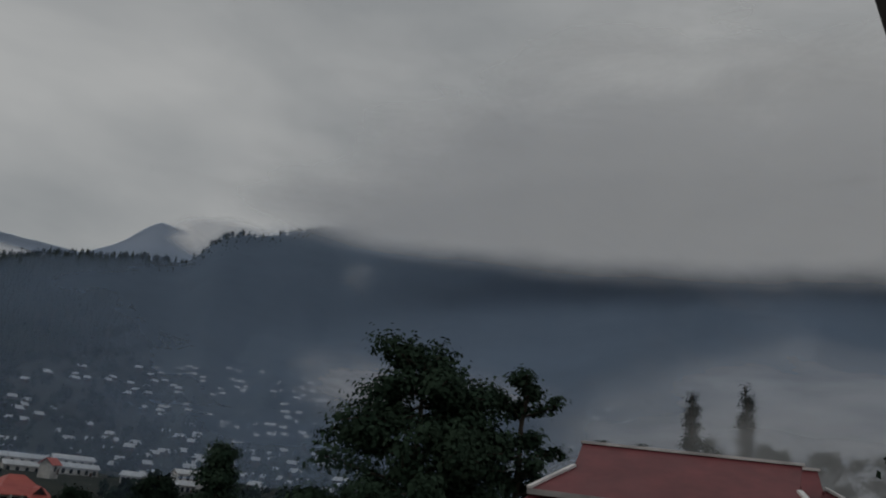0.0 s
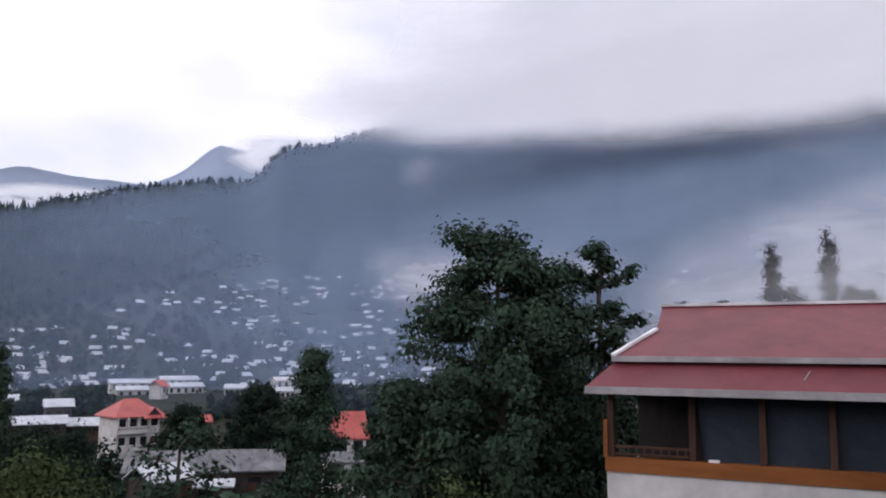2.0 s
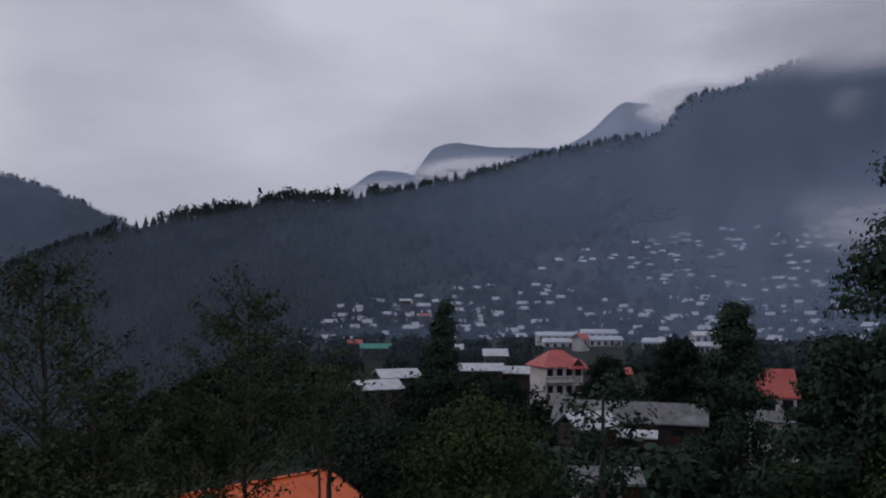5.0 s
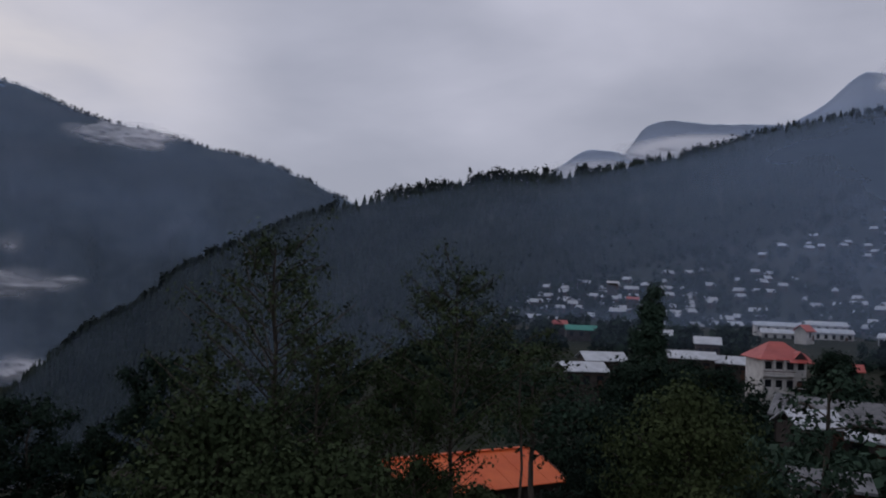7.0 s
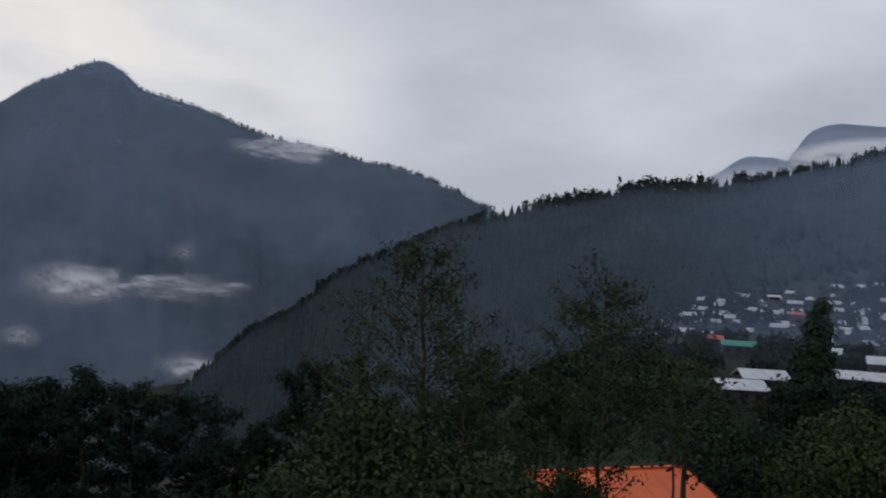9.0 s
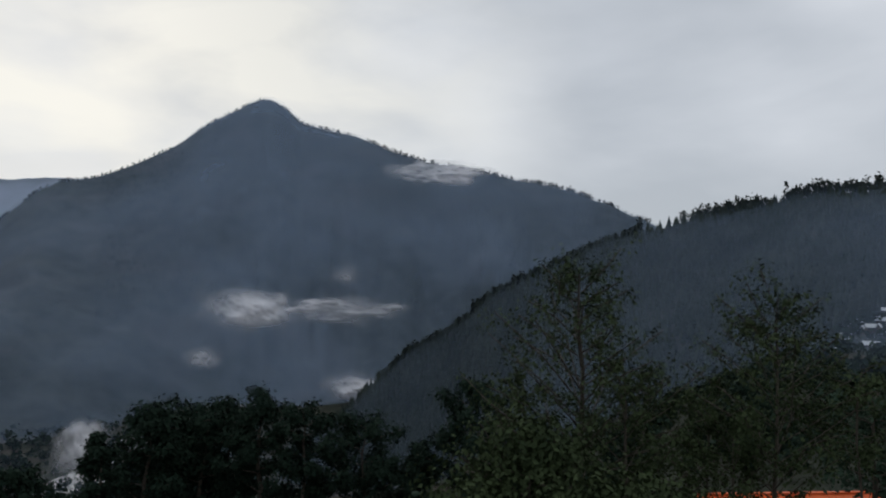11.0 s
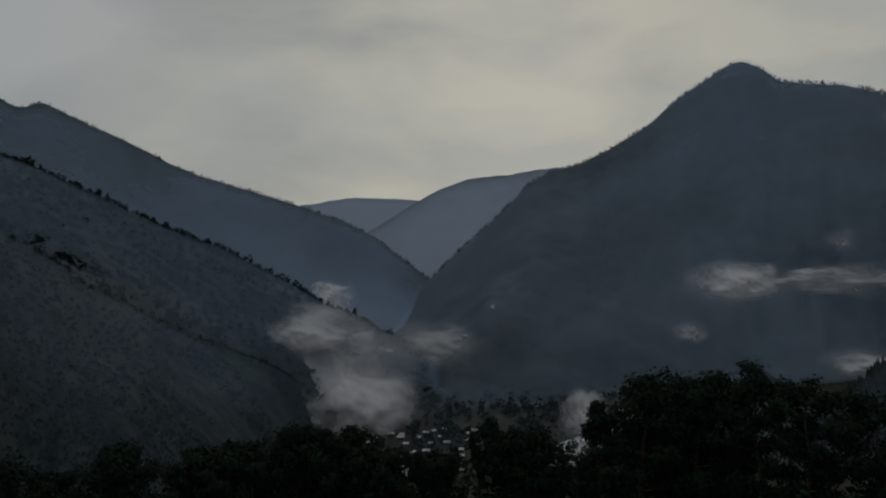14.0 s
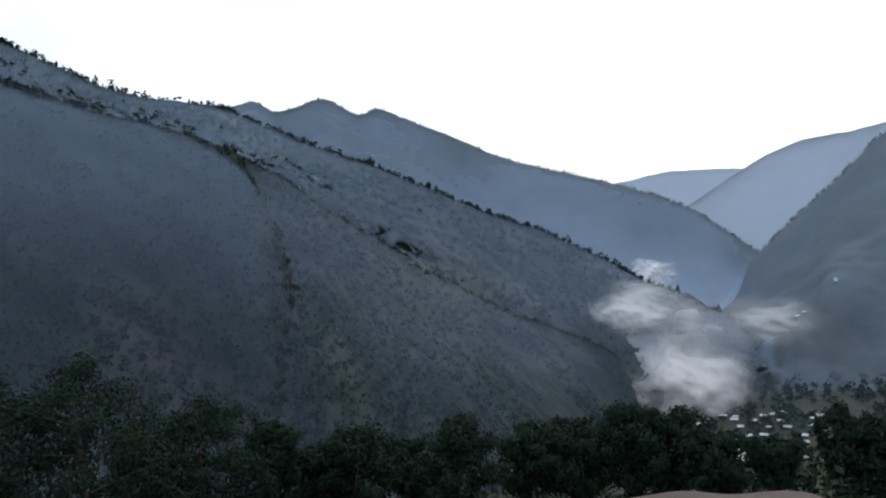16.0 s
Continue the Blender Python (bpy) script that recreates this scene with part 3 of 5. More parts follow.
def build_river():
    path = np.array([(97, 760), (94, 850), (92, 960), (90, 1120), (85, 1330), (80, 1540), (76, 1720), (71, 1900)], float)
    t = np.linspace(0, len(path) - 1, 90)
    az, r = np.interp(t, np.arange(len(path)), path[:, 0]), np.interp(t, np.arange(len(path)), path[:, 1])
    k = np.ones(9) / 9
    az, r = np.convolve(np.pad(az, 4, "edge"), k, "valid"), np.convolve(np.pad(r, 4, "edge"), k, "valid")
    c = np.stack([-np.sin(np.radians(az)) * r, np.cos(np.radians(az)) * r], -1)
    side = np.gradient(c, axis=0)
    side = np.stack([-side[:, 1], side[:, 0]], -1) / np.linalg.norm(side, axis=1, keepdims=True)
    w = 26 + 7 * np.sin(t * 2.1) + 4 * np.sin(t * 5.3)
    z = ground_z(az, r)
    z = np.minimum.accumulate(z) + 3.5
    rows = [np.column_stack([c + side * w[:, None] * f, z]) for f in (-1, 0, 1)]
    P = np.stack(rows, 1)
    i = np.arange(89)[:, None] * 3 + np.arange(2)[None, :]
    tris = np.concatenate([np.stack([i, i + 1, i + 4], -1).reshape(-1, 3), np.stack([i, i + 4, i + 3], -1).reshape(-1, 3)])
    tagged(new("river", fast_mesh("river", P.reshape(-1, 3), tris, WATER)), "pale grey river winding along the valley floor", "river", kind="structure")


build_river()


# ---- forests ----
def conifer_template(levels=4, sides=5):
    """Unit conifer, 1 high: stacked ragged skirts."""
    v, f = [], []
    for k in range(levels):
        z0, z1 = 0.08 + 0.8 * k / levels, min(1.0, 0.42 + 0.8 * (k + 0.3) / levels)
        rad = 0.17 * (1 - k / (levels + 0.3))
        base = len(v)
        for j in range(sides):
            a = 2 * math.pi * (j + 0.37 * k) / sides
            q = rad * (0.75 + 0.5 * ((j * 7 + k * 3) % 5) / 5)
            v.append((math.cos(a) * q, math.sin(a) * q, z0 - 0.04 * ((j * 3 + k) % 3)))
        v.append((0, 0, z1))
        f += [(base + j, base + (j + 1) % sides, base + sides) for j in range(sides)]
    return np.array(v), np.array(f)


def forest(name, label, P, heights, mat, levels=4, sides=5, slim=1.0):
    """Many conifers at the places P in one mesh."""
    v, f = conifer_template(levels, sides)
    n = len(P)
    turn = rng.uniform(0, 6.28, n)
    girth = heights * rng.uniform(0.75, 1.35, n) * slim
    c, s = np.cos(turn)[:, None], np.sin(turn)[:, None]
    X = (v[None, :, 0] * c - v[None, :, 1] * s) * girth[:, None] + P[:, None, 0]
    Y = (v[None, :, 0] * s + v[None, :, 1] * c) * girth[:, None] + P[:, None, 1]
    lean = rng.normal(0, 0.02, (n, 1))
    X = X + v[None, :, 2] * heights[:, None] * lean
    Z = v[None, :, 2] * heights[:, None] + P[:, None, 2] - 0.6
    tris = (f[None] + (np.arange(n) * len(v))[:, None, None]).reshape(-1, 3)
    me = fast_mesh(name, np.stack([X, Y, Z], -1).reshape(-1, 3), tris, mat)
    return tagged(new(name, me), label, "forest", kind="stuff")


def scatter(mountain, n, s0, s1, az0, az1, clump=0.25, seed=1):
    k = np.arange(len(mountain.az))
    az, s = rng.uniform(az0, az1, n), rng.uniform(s0, s1, n)
    P = mountain.point(np.interp(az, mountain.az, k), s)
    keep = fractal(P[:, 0] / 60, P[:, 1] / 60, seed + 40) > clump - 0.75
    return P[keep], az[keep], s[keep]


P, az_, s_ = scatter(mountain_a, 17000, 0.28, 1.0, -32, 80, 0.2, 1)
ok = s_ > np.interp(az_, [-32, 8, 14, 20, 26, 34, 42, 52, 80], [0.3, 0.55, 0.60, 0.56, 0.48, 0.42, 0.33, 0.3, 0.28])
P = P[ok]
forest("conifer_forest", "dense dark conifers covering the mountainside", P, rng.uniform(9, 16, len(P)), CONIFER, levels=3, slim=1.5)


def thicket(name, label, P, heights, mat, per=70, size=0.13, flat=0.75):
    """Many leafy crowns at the places P in one mesh: loose shells of separate leaves."""
    n = len(P)
    k = n * per
    h = np.repeat(heights, per)
    d = rng.normal(0, 1, (k, 3))
    d /= np.linalg.norm(d, axis=1, keepdims=True)
    lump = 1 + 0.35 * np.sin(d[:, 0] * 5 + np.repeat(rng.uniform(0, 6, n), per)) * np.cos(d[:, 2] * 4 + d[:, 1] * 5)
    rad = rng.uniform(0.55, 1.0, k) * lump
    pos = np.repeat(P, per, 0) + d * rad[:, None] * np.stack([h * 0.42 * flat, h * 0.42 * flat, h * 0.5], -1)
    pos[:, 2] += h * 0.48
    L = (h * size * rng.uniform(0.6, 1.5, k))[:, None]
    a = d + rng.normal(0, 0.7, (k, 3))
    u = np.cross(a, rng.normal(0, 1, (k, 3)))
    u /= np.linalg.norm(u, axis=1, keepdims=True)
    w = np.cross(a, u)
    w /= np.linalg.norm(w, axis=1, keepdims=True)
    q = np.stack([pos - u * L, pos + w * L * 0.6, pos + u * L, pos - w * L * 0.6], 1)
    b = np.arange(k)[:, None] * 4
    tris = np.concatenate([b + [0, 1, 2], b + [0, 2, 3]], 1).reshape(-1, 3)
    return tagged(new(name, fast_mesh(name, q.reshape(-1, 3), tris, mat)), label, "thicket", kind="stuff")


def on_ground(n, az0, az1, r0, r1):
    az, r = rng.uniform(az0, az1, n), np.sqrt(rng.uniform(r0 ** 2, r1 ** 2, n))
    return np.stack([-np.sin(np.radians(az)) * r, np.cos(np.radians(az)) * r, ground_z(az, r) - 0.3], -1), az, r


P, az_, s_ = scatter(mountain_a, 1300, 0.996, 1.012, 8, 74, 0.55, 2)
tall = rng.uniform(5, 16, len(P)) * np.where(az_ < 38, 0.8, 1.1) * np.where(az_ > 56, 0.75, 1.0) * np.where(rng.random(len(P)) < 0.15, 1.25, 1.0)
thicket("ridge_pines", "tall dark pines standing along the ridge against the sky", P, tall, CONIFER, per=44, size=0.10, flat=0.55)
P, az_, s_ = scatter(mountain_b, 8000, 0.3, 0.98, 50, 93, 0.3, 15)
forest("summit_forest", "dark conifers covering the pointed mountain", P, rng.uniform(6, 12, len(P)), CONIFER, levels=2, sides=4, slim=2.0)
P, az_, s_ = scatter(mountain_a, 3200, 0.0, 0.62, -20, 60, 0.35, 3)
thicket("village_trees", "dark small trees between the village houses", P, rng.uniform(4, 10, len(P)), LEAF_DARK, per=24, size=0.2)
P, az_, r_ = on_ground(620, -12, 52, 95, 290)
clear = np.ones(len(P), bool)
for ha, hd, hw in ((25.3, 150, 1.9), (11.0, 95, 1.6), (20.2, 76, 5.2), (38.0, 138, 2.0), (36.6, 144, 2.0), (30.7, 168, 2.2), (28.0, 172, 1.8), (23.6, 318, 3.2), (15.2, 310, 1.4), (38.1, 250, 1.2)):
    clear &= (np.abs(az_ - ha) > hw) | (r_ > hd) | (r_ < hd * 0.45)
P = P[clear]
thicket("valley_side_trees", "dark leafy trees around the lower village", P, rng.uniform(3, 7.5, len(P)), LEAF_DARK, per=55, size=0.15, flat=0.9)
P, az_, r_ = on_ground(420, 6, 82, 42, 150)
P = P[(az_ < 36) | (az_ > 54)]
thicket("undergrowth", "dark undergrowth on the slope below the lookout", P, rng.uniform(2, 5, len(P)), LEAF_DARK, per=80, size=0.13, flat=1.1)
P, az_, r_ = on_ground(420, 42, 84, 130, 420)
thicket("spur_scrub", "dark scrub covering the spur beside the valley", P, rng.uniform(3, 8, len(P)), LEAF_DARK, per=70, size=0.14, flat=1.2)
P, az_, r_ = on_ground(80, 15, 27, 54, 70)
thicket("shed_bushes", "green bushes growing round the grey sheds", P, rng.uniform(3.8, 6.2, len(P)), LEAF_GREEN, per=180, size=0.075, flat=0.9)
P, az_, r_ = on_ground(230, 12, 80, 18, 42)
P = P[(az_ < 37) | (az_ > 51.5)]
thicket("near_bushes", "low dark olive bushes below the lookout", P, rng.uniform(0.8, 1.9, len(P)), LEAF_OLIVE, per=170, size=0.10, flat=1.5)
P, az_, r_ = on_ground(420, 66, 160, 100, 420)
thicket("hillside_scrub", "dark scrub on the hillside above the river", P, rng.uniform(1.5, 4.5, len(P)), LEAF_DARK, per=60, size=0.13, flat=1.3)
P, az_, r_ = on_ground(1700, 82, 125, 420, 1300)
thicket("valley_trees", "dark trees on the valley floor", P, rng.uniform(5, 14, len(P)), LEAF_DARK, per=24, size=0.21, flat=1.2)
P, az_, s_ = scatter(mountain_b, 900, 0.985, 1.01, 55, 104, 0.40, 5)
thicket("summit_pines", "small dark pines along the mountain crest", P, rng.uniform(6, 17, len(P)) * np.where(az_ < 80, 1.15, 0.8), CONIFER, per=26, size=0.13, flat=0.6)
P, az_, s_ = scatter(mountain_e, 700, 0.985, 1.01, 104, 150, 0.40, 16)
thicket("far_ridge_trees", "tiny trees along the far ridge", P, rng.uniform(5, 12, len(P)), CONIFER, per=22, size=0.14, flat=1.0)
P, az_, s_ = scatter(mountain_f, 9000, 0.02, 1.0, 104, 166, 0.45, 6)
thicket("slope_trees", "dark low woods and scrub on the grassy slope", P, rng.uniform(4, 11, len(P)), SCRUB, per=9, size=0.27, flat=1.1)
P, az_, s_ = scatter(mountain_f, 1000, 0.96, 1.008, 106, 166, 0.50, 7)
thicket("slope_crest_trees", "small dark trees along the slope's crest", P, rng.uniform(4, 11, len(P)) * np.where(rng.random(len(P)) < 0.12, 1.6, 1.0), SCRUB, per=28, size=0.15, flat=0.75)
P, az_, s_ = scatter(spur, 7000, 0.03, 1.0, 112.5, 146, 0.45, 9)
thicket("spur_trees", "dark low woods covering the near spur", P, rng.uniform(1.5, 4.5, len(P)), SCRUB, per=9, size=0.27, flat=1.2)
P, az_, s_ = scatter(rib, 5000, 0.03, 1.0, 131, 166, 0.5, 19)
thicket("rib_scrub", "dark scrub clinging to the rocky rib", P, rng.uniform(1.6, 4.6, len(P)), SCRUB, per=11, size=0.27, flat=1.2)


# ---- trees ----
def tube(points, radii, sides=6):
    v, f = [], []
    for k, (p, r) in enumerate(zip(points, radii)):
        d = (points[min(k + 1, len(points) - 1)] - points[max(k - 1, 0)])
        d = d / (np.linalg.norm(d) + 1e-9)
        a = np.cross(d, (0.3, 0.9, 0.1))
        a /= np.linalg.norm(a) + 1e-9
        b = np.cross(d, a)
        for j in range(sides):
            t = 2 * math.pi * j / sides
            v.append(p + (a * math.cos(t) + b * math.sin(t)) * r)
    for k in range(len(points) - 1):
        for j in range(sides):
            q, w = k * sides + j, k * sides + (j + 1) % sides
            f += [(q, w, w + sides), (q, w + sides, q + sides)]
    return np.array(v), np.array(f)


def envelope(kind, h):
    """Crown half-width, 0 to 1, at height fraction h of the crown."""
    if kind == "round":
        return max(0.12, math.sqrt(max(0.0, 1 - (2 * h - 0.85) ** 2 / 1.36)))
    if kind == "broad":
        return max(0.15, (1 - h ** 2.6) * (0.92 + 0.08 * math.sin(h * 9)))
    if kind == "mound":
        return float(np.interp(h, (0, 0.2, 0.4, 0.55, 0.7, 0.82, 0.91, 0.97, 1.0), (1.0, 0.99, 0.93, 0.86, 0.76, 0.61, 0.44, 0.28, 0.1)))
    if kind == "straggly":
        return float(np.interp(h, (0, 0.3, 0.5, 0.65, 0.8, 0.92, 1.0), (1.0, 0.95, 0.8, 0.62, 0.45, 0.27, 0.06)))
    if kind == "column":
        return float(np.interp(h, (0, 0.35, 0.7, 0.88, 1.0), (0.8, 1.0, 0.85, 0.55, 0.08)))
    if kind == "cone":
        return max(0.06, 1 - h * 0.97)
    return max(0.1, math.sin(min(1.0, h * 1.1 + 0.12) * math.pi) ** 0.6)


def tree(name, label, az, dist, top, width, shape, leaf, clumps, per, size, bare=0.2, sigma=0.07, trunk=None, base=None, seed=1, drift=0.012):
    """A tree: tapered trunk with limbs and twigs, and a crown of many separate leaves in clumps. top: height of its tip above the datum."""
    r = np.random.default_rng(seed)
    z0 = float(ground_z(az, dist)) - 0.4 if base is None else base
    H = top - z0
    root = tagged(new(name), label, "tree")
    root.location = place(az, dist, z0)
    tr = trunk or 0.018 * H
    n = 9
    hs = np.linspace(0, 0.93, n)
    spine = np.column_stack([np.cumsum(r.normal(0, drift * H, n)), np.cumsum(r.normal(0, drift * H, n)), hs * H])
    spine[:, :2] -= spine[0, :2]
    V, F, off = [], [], 0

    def put(v, f):
        nonlocal off
        V.append(v), F.append(f + off)
        off += len(v)
    put(*tube(spine, tr * (1 - hs) ** 0.8 + 0.012, 8))
    centres = []
    limbs = int(clumps / 9) + 6
    for k in range(limbs):
        h = bare + (0.97 - bare) * ((k + r.random() * 0.8) / limbs)
        hc = (h - bare) / (1 - bare)
        reach = width * 0.68 * envelope(shape, hc) * r.uniform(0.7, 1.06)
        a = k * 2.4 + r.normal(0, 0.4)
        p0 = np.array([np.interp(h, hs, spine[:, 0]), np.interp(h, hs, spine[:, 1]), h * H * 0.96])
        rise = {"cone": -0.15, "poplar": 1.6, "mound": 0.12, "column": 0.6, "straggly": 0.7}.get(shape, 0.35) * reach
        p2 = p0 + (math.cos(a) * reach, math.sin(a) * reach, rise + r.normal(0, 0.03 * H))
        p1 = (p0 + p2) / 2 + r.normal(0, 0.05 * reach + 0.02, 3)
        put(*tube(np.array([p0, p1, p2]), np.array([tr * 0.38 * (1 - h * 0.6), tr * 0.2, 0.01 + tr * 0.05]), 5))
        for q in range(9):
            t = 0.3 + 0.75 * (q + r.random()) / 9
            c = (p0 * (1 - t) + p2 * t if t > 0.5 else p0 + (p1 - p0) * t * 2) + r.normal(0, sigma * width * 0.55, 3)
            centres.append(c)
            if q % 3 == 0:
                put(*tube(np.array([p1, (p1 + c) / 2 + r.normal(0, 0.05, 3), c]), np.array([tr * 0.1, tr * 0.06, 0.006]), 4))
    C = np.array(centres)
    C = C[C[:, 2] > 0.06 * H]
    me = fast_mesh("trunk", np.concatenate(V), np.concatenate(F), BARK)
    ob = new("trunk", me)
    ob.parent = root
    k = len(C) * per
    pos = np.repeat(C, per, 0) + r.normal(0, 1, (k, 3)) * sigma * width * np.array([1, 1, 0.72])
    L = size * r.uniform(0.55, 1.3, k)[:, None]
    face = (pos - np.repeat(C, per, 0)) / (sigma * width) + np.stack([pos[:, 0], pos[:, 1], (pos[:, 2] - 0.45 * H) * 0.5], -1) * (1.6 / width) + r.normal(0, 0.45, (k, 3)) + (0, 0, 0.25)
    face /= np.linalg.norm(face, axis=1, keepdims=True)
    d = np.cross(face, r.normal(0, 1, (k, 3)))
    d /= np.linalg.norm(d, axis=1, keepdims=True)
    u = np.cross(face, d)
    w = face
    q = np.stack([pos, pos + d * L * 0.5 + u * L * 0.3 + w * L * 0.08, pos + d * L, pos + d * L * 0.5 - u * L * 0.3 + w * L * 0.08], 1)
    b = np.arange(k)[:, None] * 4
    tris = np.concatenate([b + [0, 1, 2], b + [0, 2, 3]], 1).reshape(-1, 3)
    crown = new("crown", fast_mesh("crown", q.reshape(-1, 3), tris, leaf))
    crown.parent = root
    return root


tree("broadleaf_tree", "large dense dark green tree beside the red-roofed house", -0.3, 27, 10.7, 6.4, "mound", LEAF_GREEN, 1000, 52, 0.2, bare=0.04, sigma=0.042, seed=3, drift=0.004)
tree("broadleaf_tree", "dark green tree with open uneven branches behind the house", -7.0, 29, 10.9, 3.0, "round", LEAF_GREEN, 300, 36, 0.2, bare=0.1, sigma=0.05, seed=25, drift=0.006)
tree("broadleaf_tree", "dark green tree filling the space between larger ones", -3.6, 28.5, 9.6, 4.8, "mound", LEAF_GREEN, 420, 50, 0.2, bare=0.06, sigma=0.05, seed=4, drift=0.005)
tree("broadleaf_tree", "small leafy dark tree growing against a larger one", 6.6, 26, 5.4, 4.4, "mound", LEAF_GREEN, 300, 50, 0.2, bare=0.06, sigma=0.055, seed=6)
tree("slender_tree", "dark tapering tree standing before the village", 13.2, 60, 7.4, 8.0, "cone", LEAF_GREEN, 420, 46, 0.32, bare=0.02, sigma=0.045, seed=7, drift=0.004)
tree("slender_tree", "narrow dark tree standing before the village", 33.2, 85, 7.0, 8.5, "cone", LEAF_GREEN, 340, 42, 0.4, bare=0.03, sigma=0.045, seed=8, drift=0.004)
tree("broadleaf_tree", "dark spreading tree below the white-roofed houses", 33.8, 74, -0.6, 8.5, "mound", LEAF_DARK, 300, 50, 0.36, bare=0.05, sigma=0.06, seed=71)
tree("broadleaf_tree", "dark rounded tree below the white-roofed houses", 29.4, 80, -1.2, 8.0, "round", LEAF_DARK, 280, 50, 0.36, bare=0.05, sigma=0.06, seed=72)
tree("broadleaf_tree", "dark rounded tree beside the orange-roofed villa", 21.6, 120, -1.0, 6.5, "mound", LEAF_DARK, 220, 46, 0.5, bare=0.05, sigma=0.07, seed=73)
tree("broadleaf_tree", "dark tree among village roofs", 17.0, 130, 2.2, 7.0, "mound", LEAF_DARK, 220, 46, 0.5, bare=0.05, sigma=0.07, seed=74)
tree("broadleaf_tree", "dark tree among village roofs", 15.2, 118, 0.2, 6.0, "mound", LEAF_DARK, 220, 46, 0.5, bare=0.05, sigma=0.07, seed=75)
tree("sapling", "thin young tree with few leaves before grey roofs", 22.4, 24, 4.3, 2.2, "round", LEAF_GREEN, 60, 16, 0.2, bare=0.35, sigma=0.1, seed=9)
tree("yellowing_tree", "rounded yellow-green tree below the village", 30.2, 30, 2.6, 6.2, "broad", LEAF_YELLOW, 280, 50, 0.17, bare=0.1, sigma=0.07, seed=10)
tree("yellowing_tree", "low yellow-green bush below the large tree", 3.4, 21, 2.7, 3.0, "broad", LEAF_YELLOW, 110, 44, 0.14, bare=0.1, sigma=0.09, seed=11)
tree("yellowing_tree", "low yellow-green bush by a pale wall", 9.5, 26, 1.7, 3.0, "broad", LEAF_YELLOW, 90, 28, 0.22, bare=0.1, sigma=0.09, seed=12)
for k, (az, dist, top, w, n, low, form, girth) in enumerate(((59.5, 22, 7.5, 5.2, 520, 0.2, "straggly", 0.10), (63.2, 22.6, 4.2, 4.0, 240, 0.2, "straggly", 0.07), (55.6, 21.5, 4.8, 4.2, 300, 0.2, "straggly", 0.07), (47.0, 23, 6.5, 4.4, 400, 0.42, "straggly", 0.07),
                                                             (51.2, 23.5, 3.9, 3.6, 220, 0.35, "straggly", 0.06), (41.6, 24, 5.0, 2.8, 150, 0.6, "round", 0.045), (49.3, 22.5, 3.4, 3.0, 160, 0.45, "straggly", 0.05))):
    tree("sparse_tree", "thin straggling tree with sparse olive leaves", az, dist, top, w, form, LEAF_OLIVE, n, 13, 0.12, bare=low, sigma=0.034, seed=113 + k, trunk=girth, drift=0.009)
tree("broadleaf_tree", "dark low tree beside the orange roof", 37.0, 48, -0.4, 7.0, "mound", LEAF_DARK, 240, 50, 0.26, bare=0.05, sigma=0.06, seed=143)
tree("broadleaf_tree", "dark low bush beside the orange roof", 36.6, 36, -1.4, 4.0, "mound", LEAF_DARK, 160, 50, 0.2, bare=0.05, sigma=0.06, seed=144)
tree("olive_bush", "low olive bush before the orange roof", 48.4, 24, 0.6, 3.0, "broad", LEAF_OLIVE, 110, 36, 0.15, bare=0.3, sigma=0.06, seed=141)
tree("olive_bush", "low olive bush before the orange roof", 44.2, 25, -0.1, 2.4, "broad", LEAF_OLIVE, 90, 36, 0.15, bare=0.3, sigma=0.06, seed=142)
tree("olive_bush", "broad olive-green bush at the slope's edge", 63.5, 19.5, 3.1, 5.4, "broad", LEAF_OLIVE, 260, 44, 0.16, bare=0.06, sigma=0.075, seed=15)
tree("olive_bush", "broad olive-green bush below sparse trees", 56.5, 18, 2.0, 4.8, "broad", LEAF_OLIVE, 230, 44, 0.15, bare=0.06, sigma=0.08, seed=16)
tree("dark_shrub", "dark bare shrub beside an orange roof", 40.6, 32, 3.4, 3.6, "round", LEAF_GREEN, 130, 18, 0.2, bare=0.5, sigma=0.08, seed=17)
tree("overhanging_tree", "near dark tree overhanging the house corner", -33.7, 15.5, 8.3, 4.2, "broad", LEAF_GREEN, 240, 40, 0.17, bare=0.3, sigma=0.05, seed=18)
for k, (az, top) in enumerate(((-18.1, 24.4), (-21.5, 25.8))):
    tree("poplar", "tall narrow poplar dimmed by fog", az, 136, top + 0.8, 2.3, "column", LEAF_DARK, 700, 16, 0.45, bare=0.3, sigma=0.17, seed=30 + k, drift=0.003)
for k, (az, top, w) in enumerate(((-12.6, 12.6, 4), (-15.2, 13.2, 5), (-19.8, 14.6, 7), (-23.6, 15.0, 7), (-26.6, 14.6, 8), (-30.0, 14.4, 8))):
    tree("roadside_tree", "dark round tree in a row beyond the house", az, 128 + 3 * (k % 2), top + 3.0, w * 1.15, "round", LEAF_DARK, 180, 34, 0.6, bare=0.1, sigma=0.075, seed=40 + k)
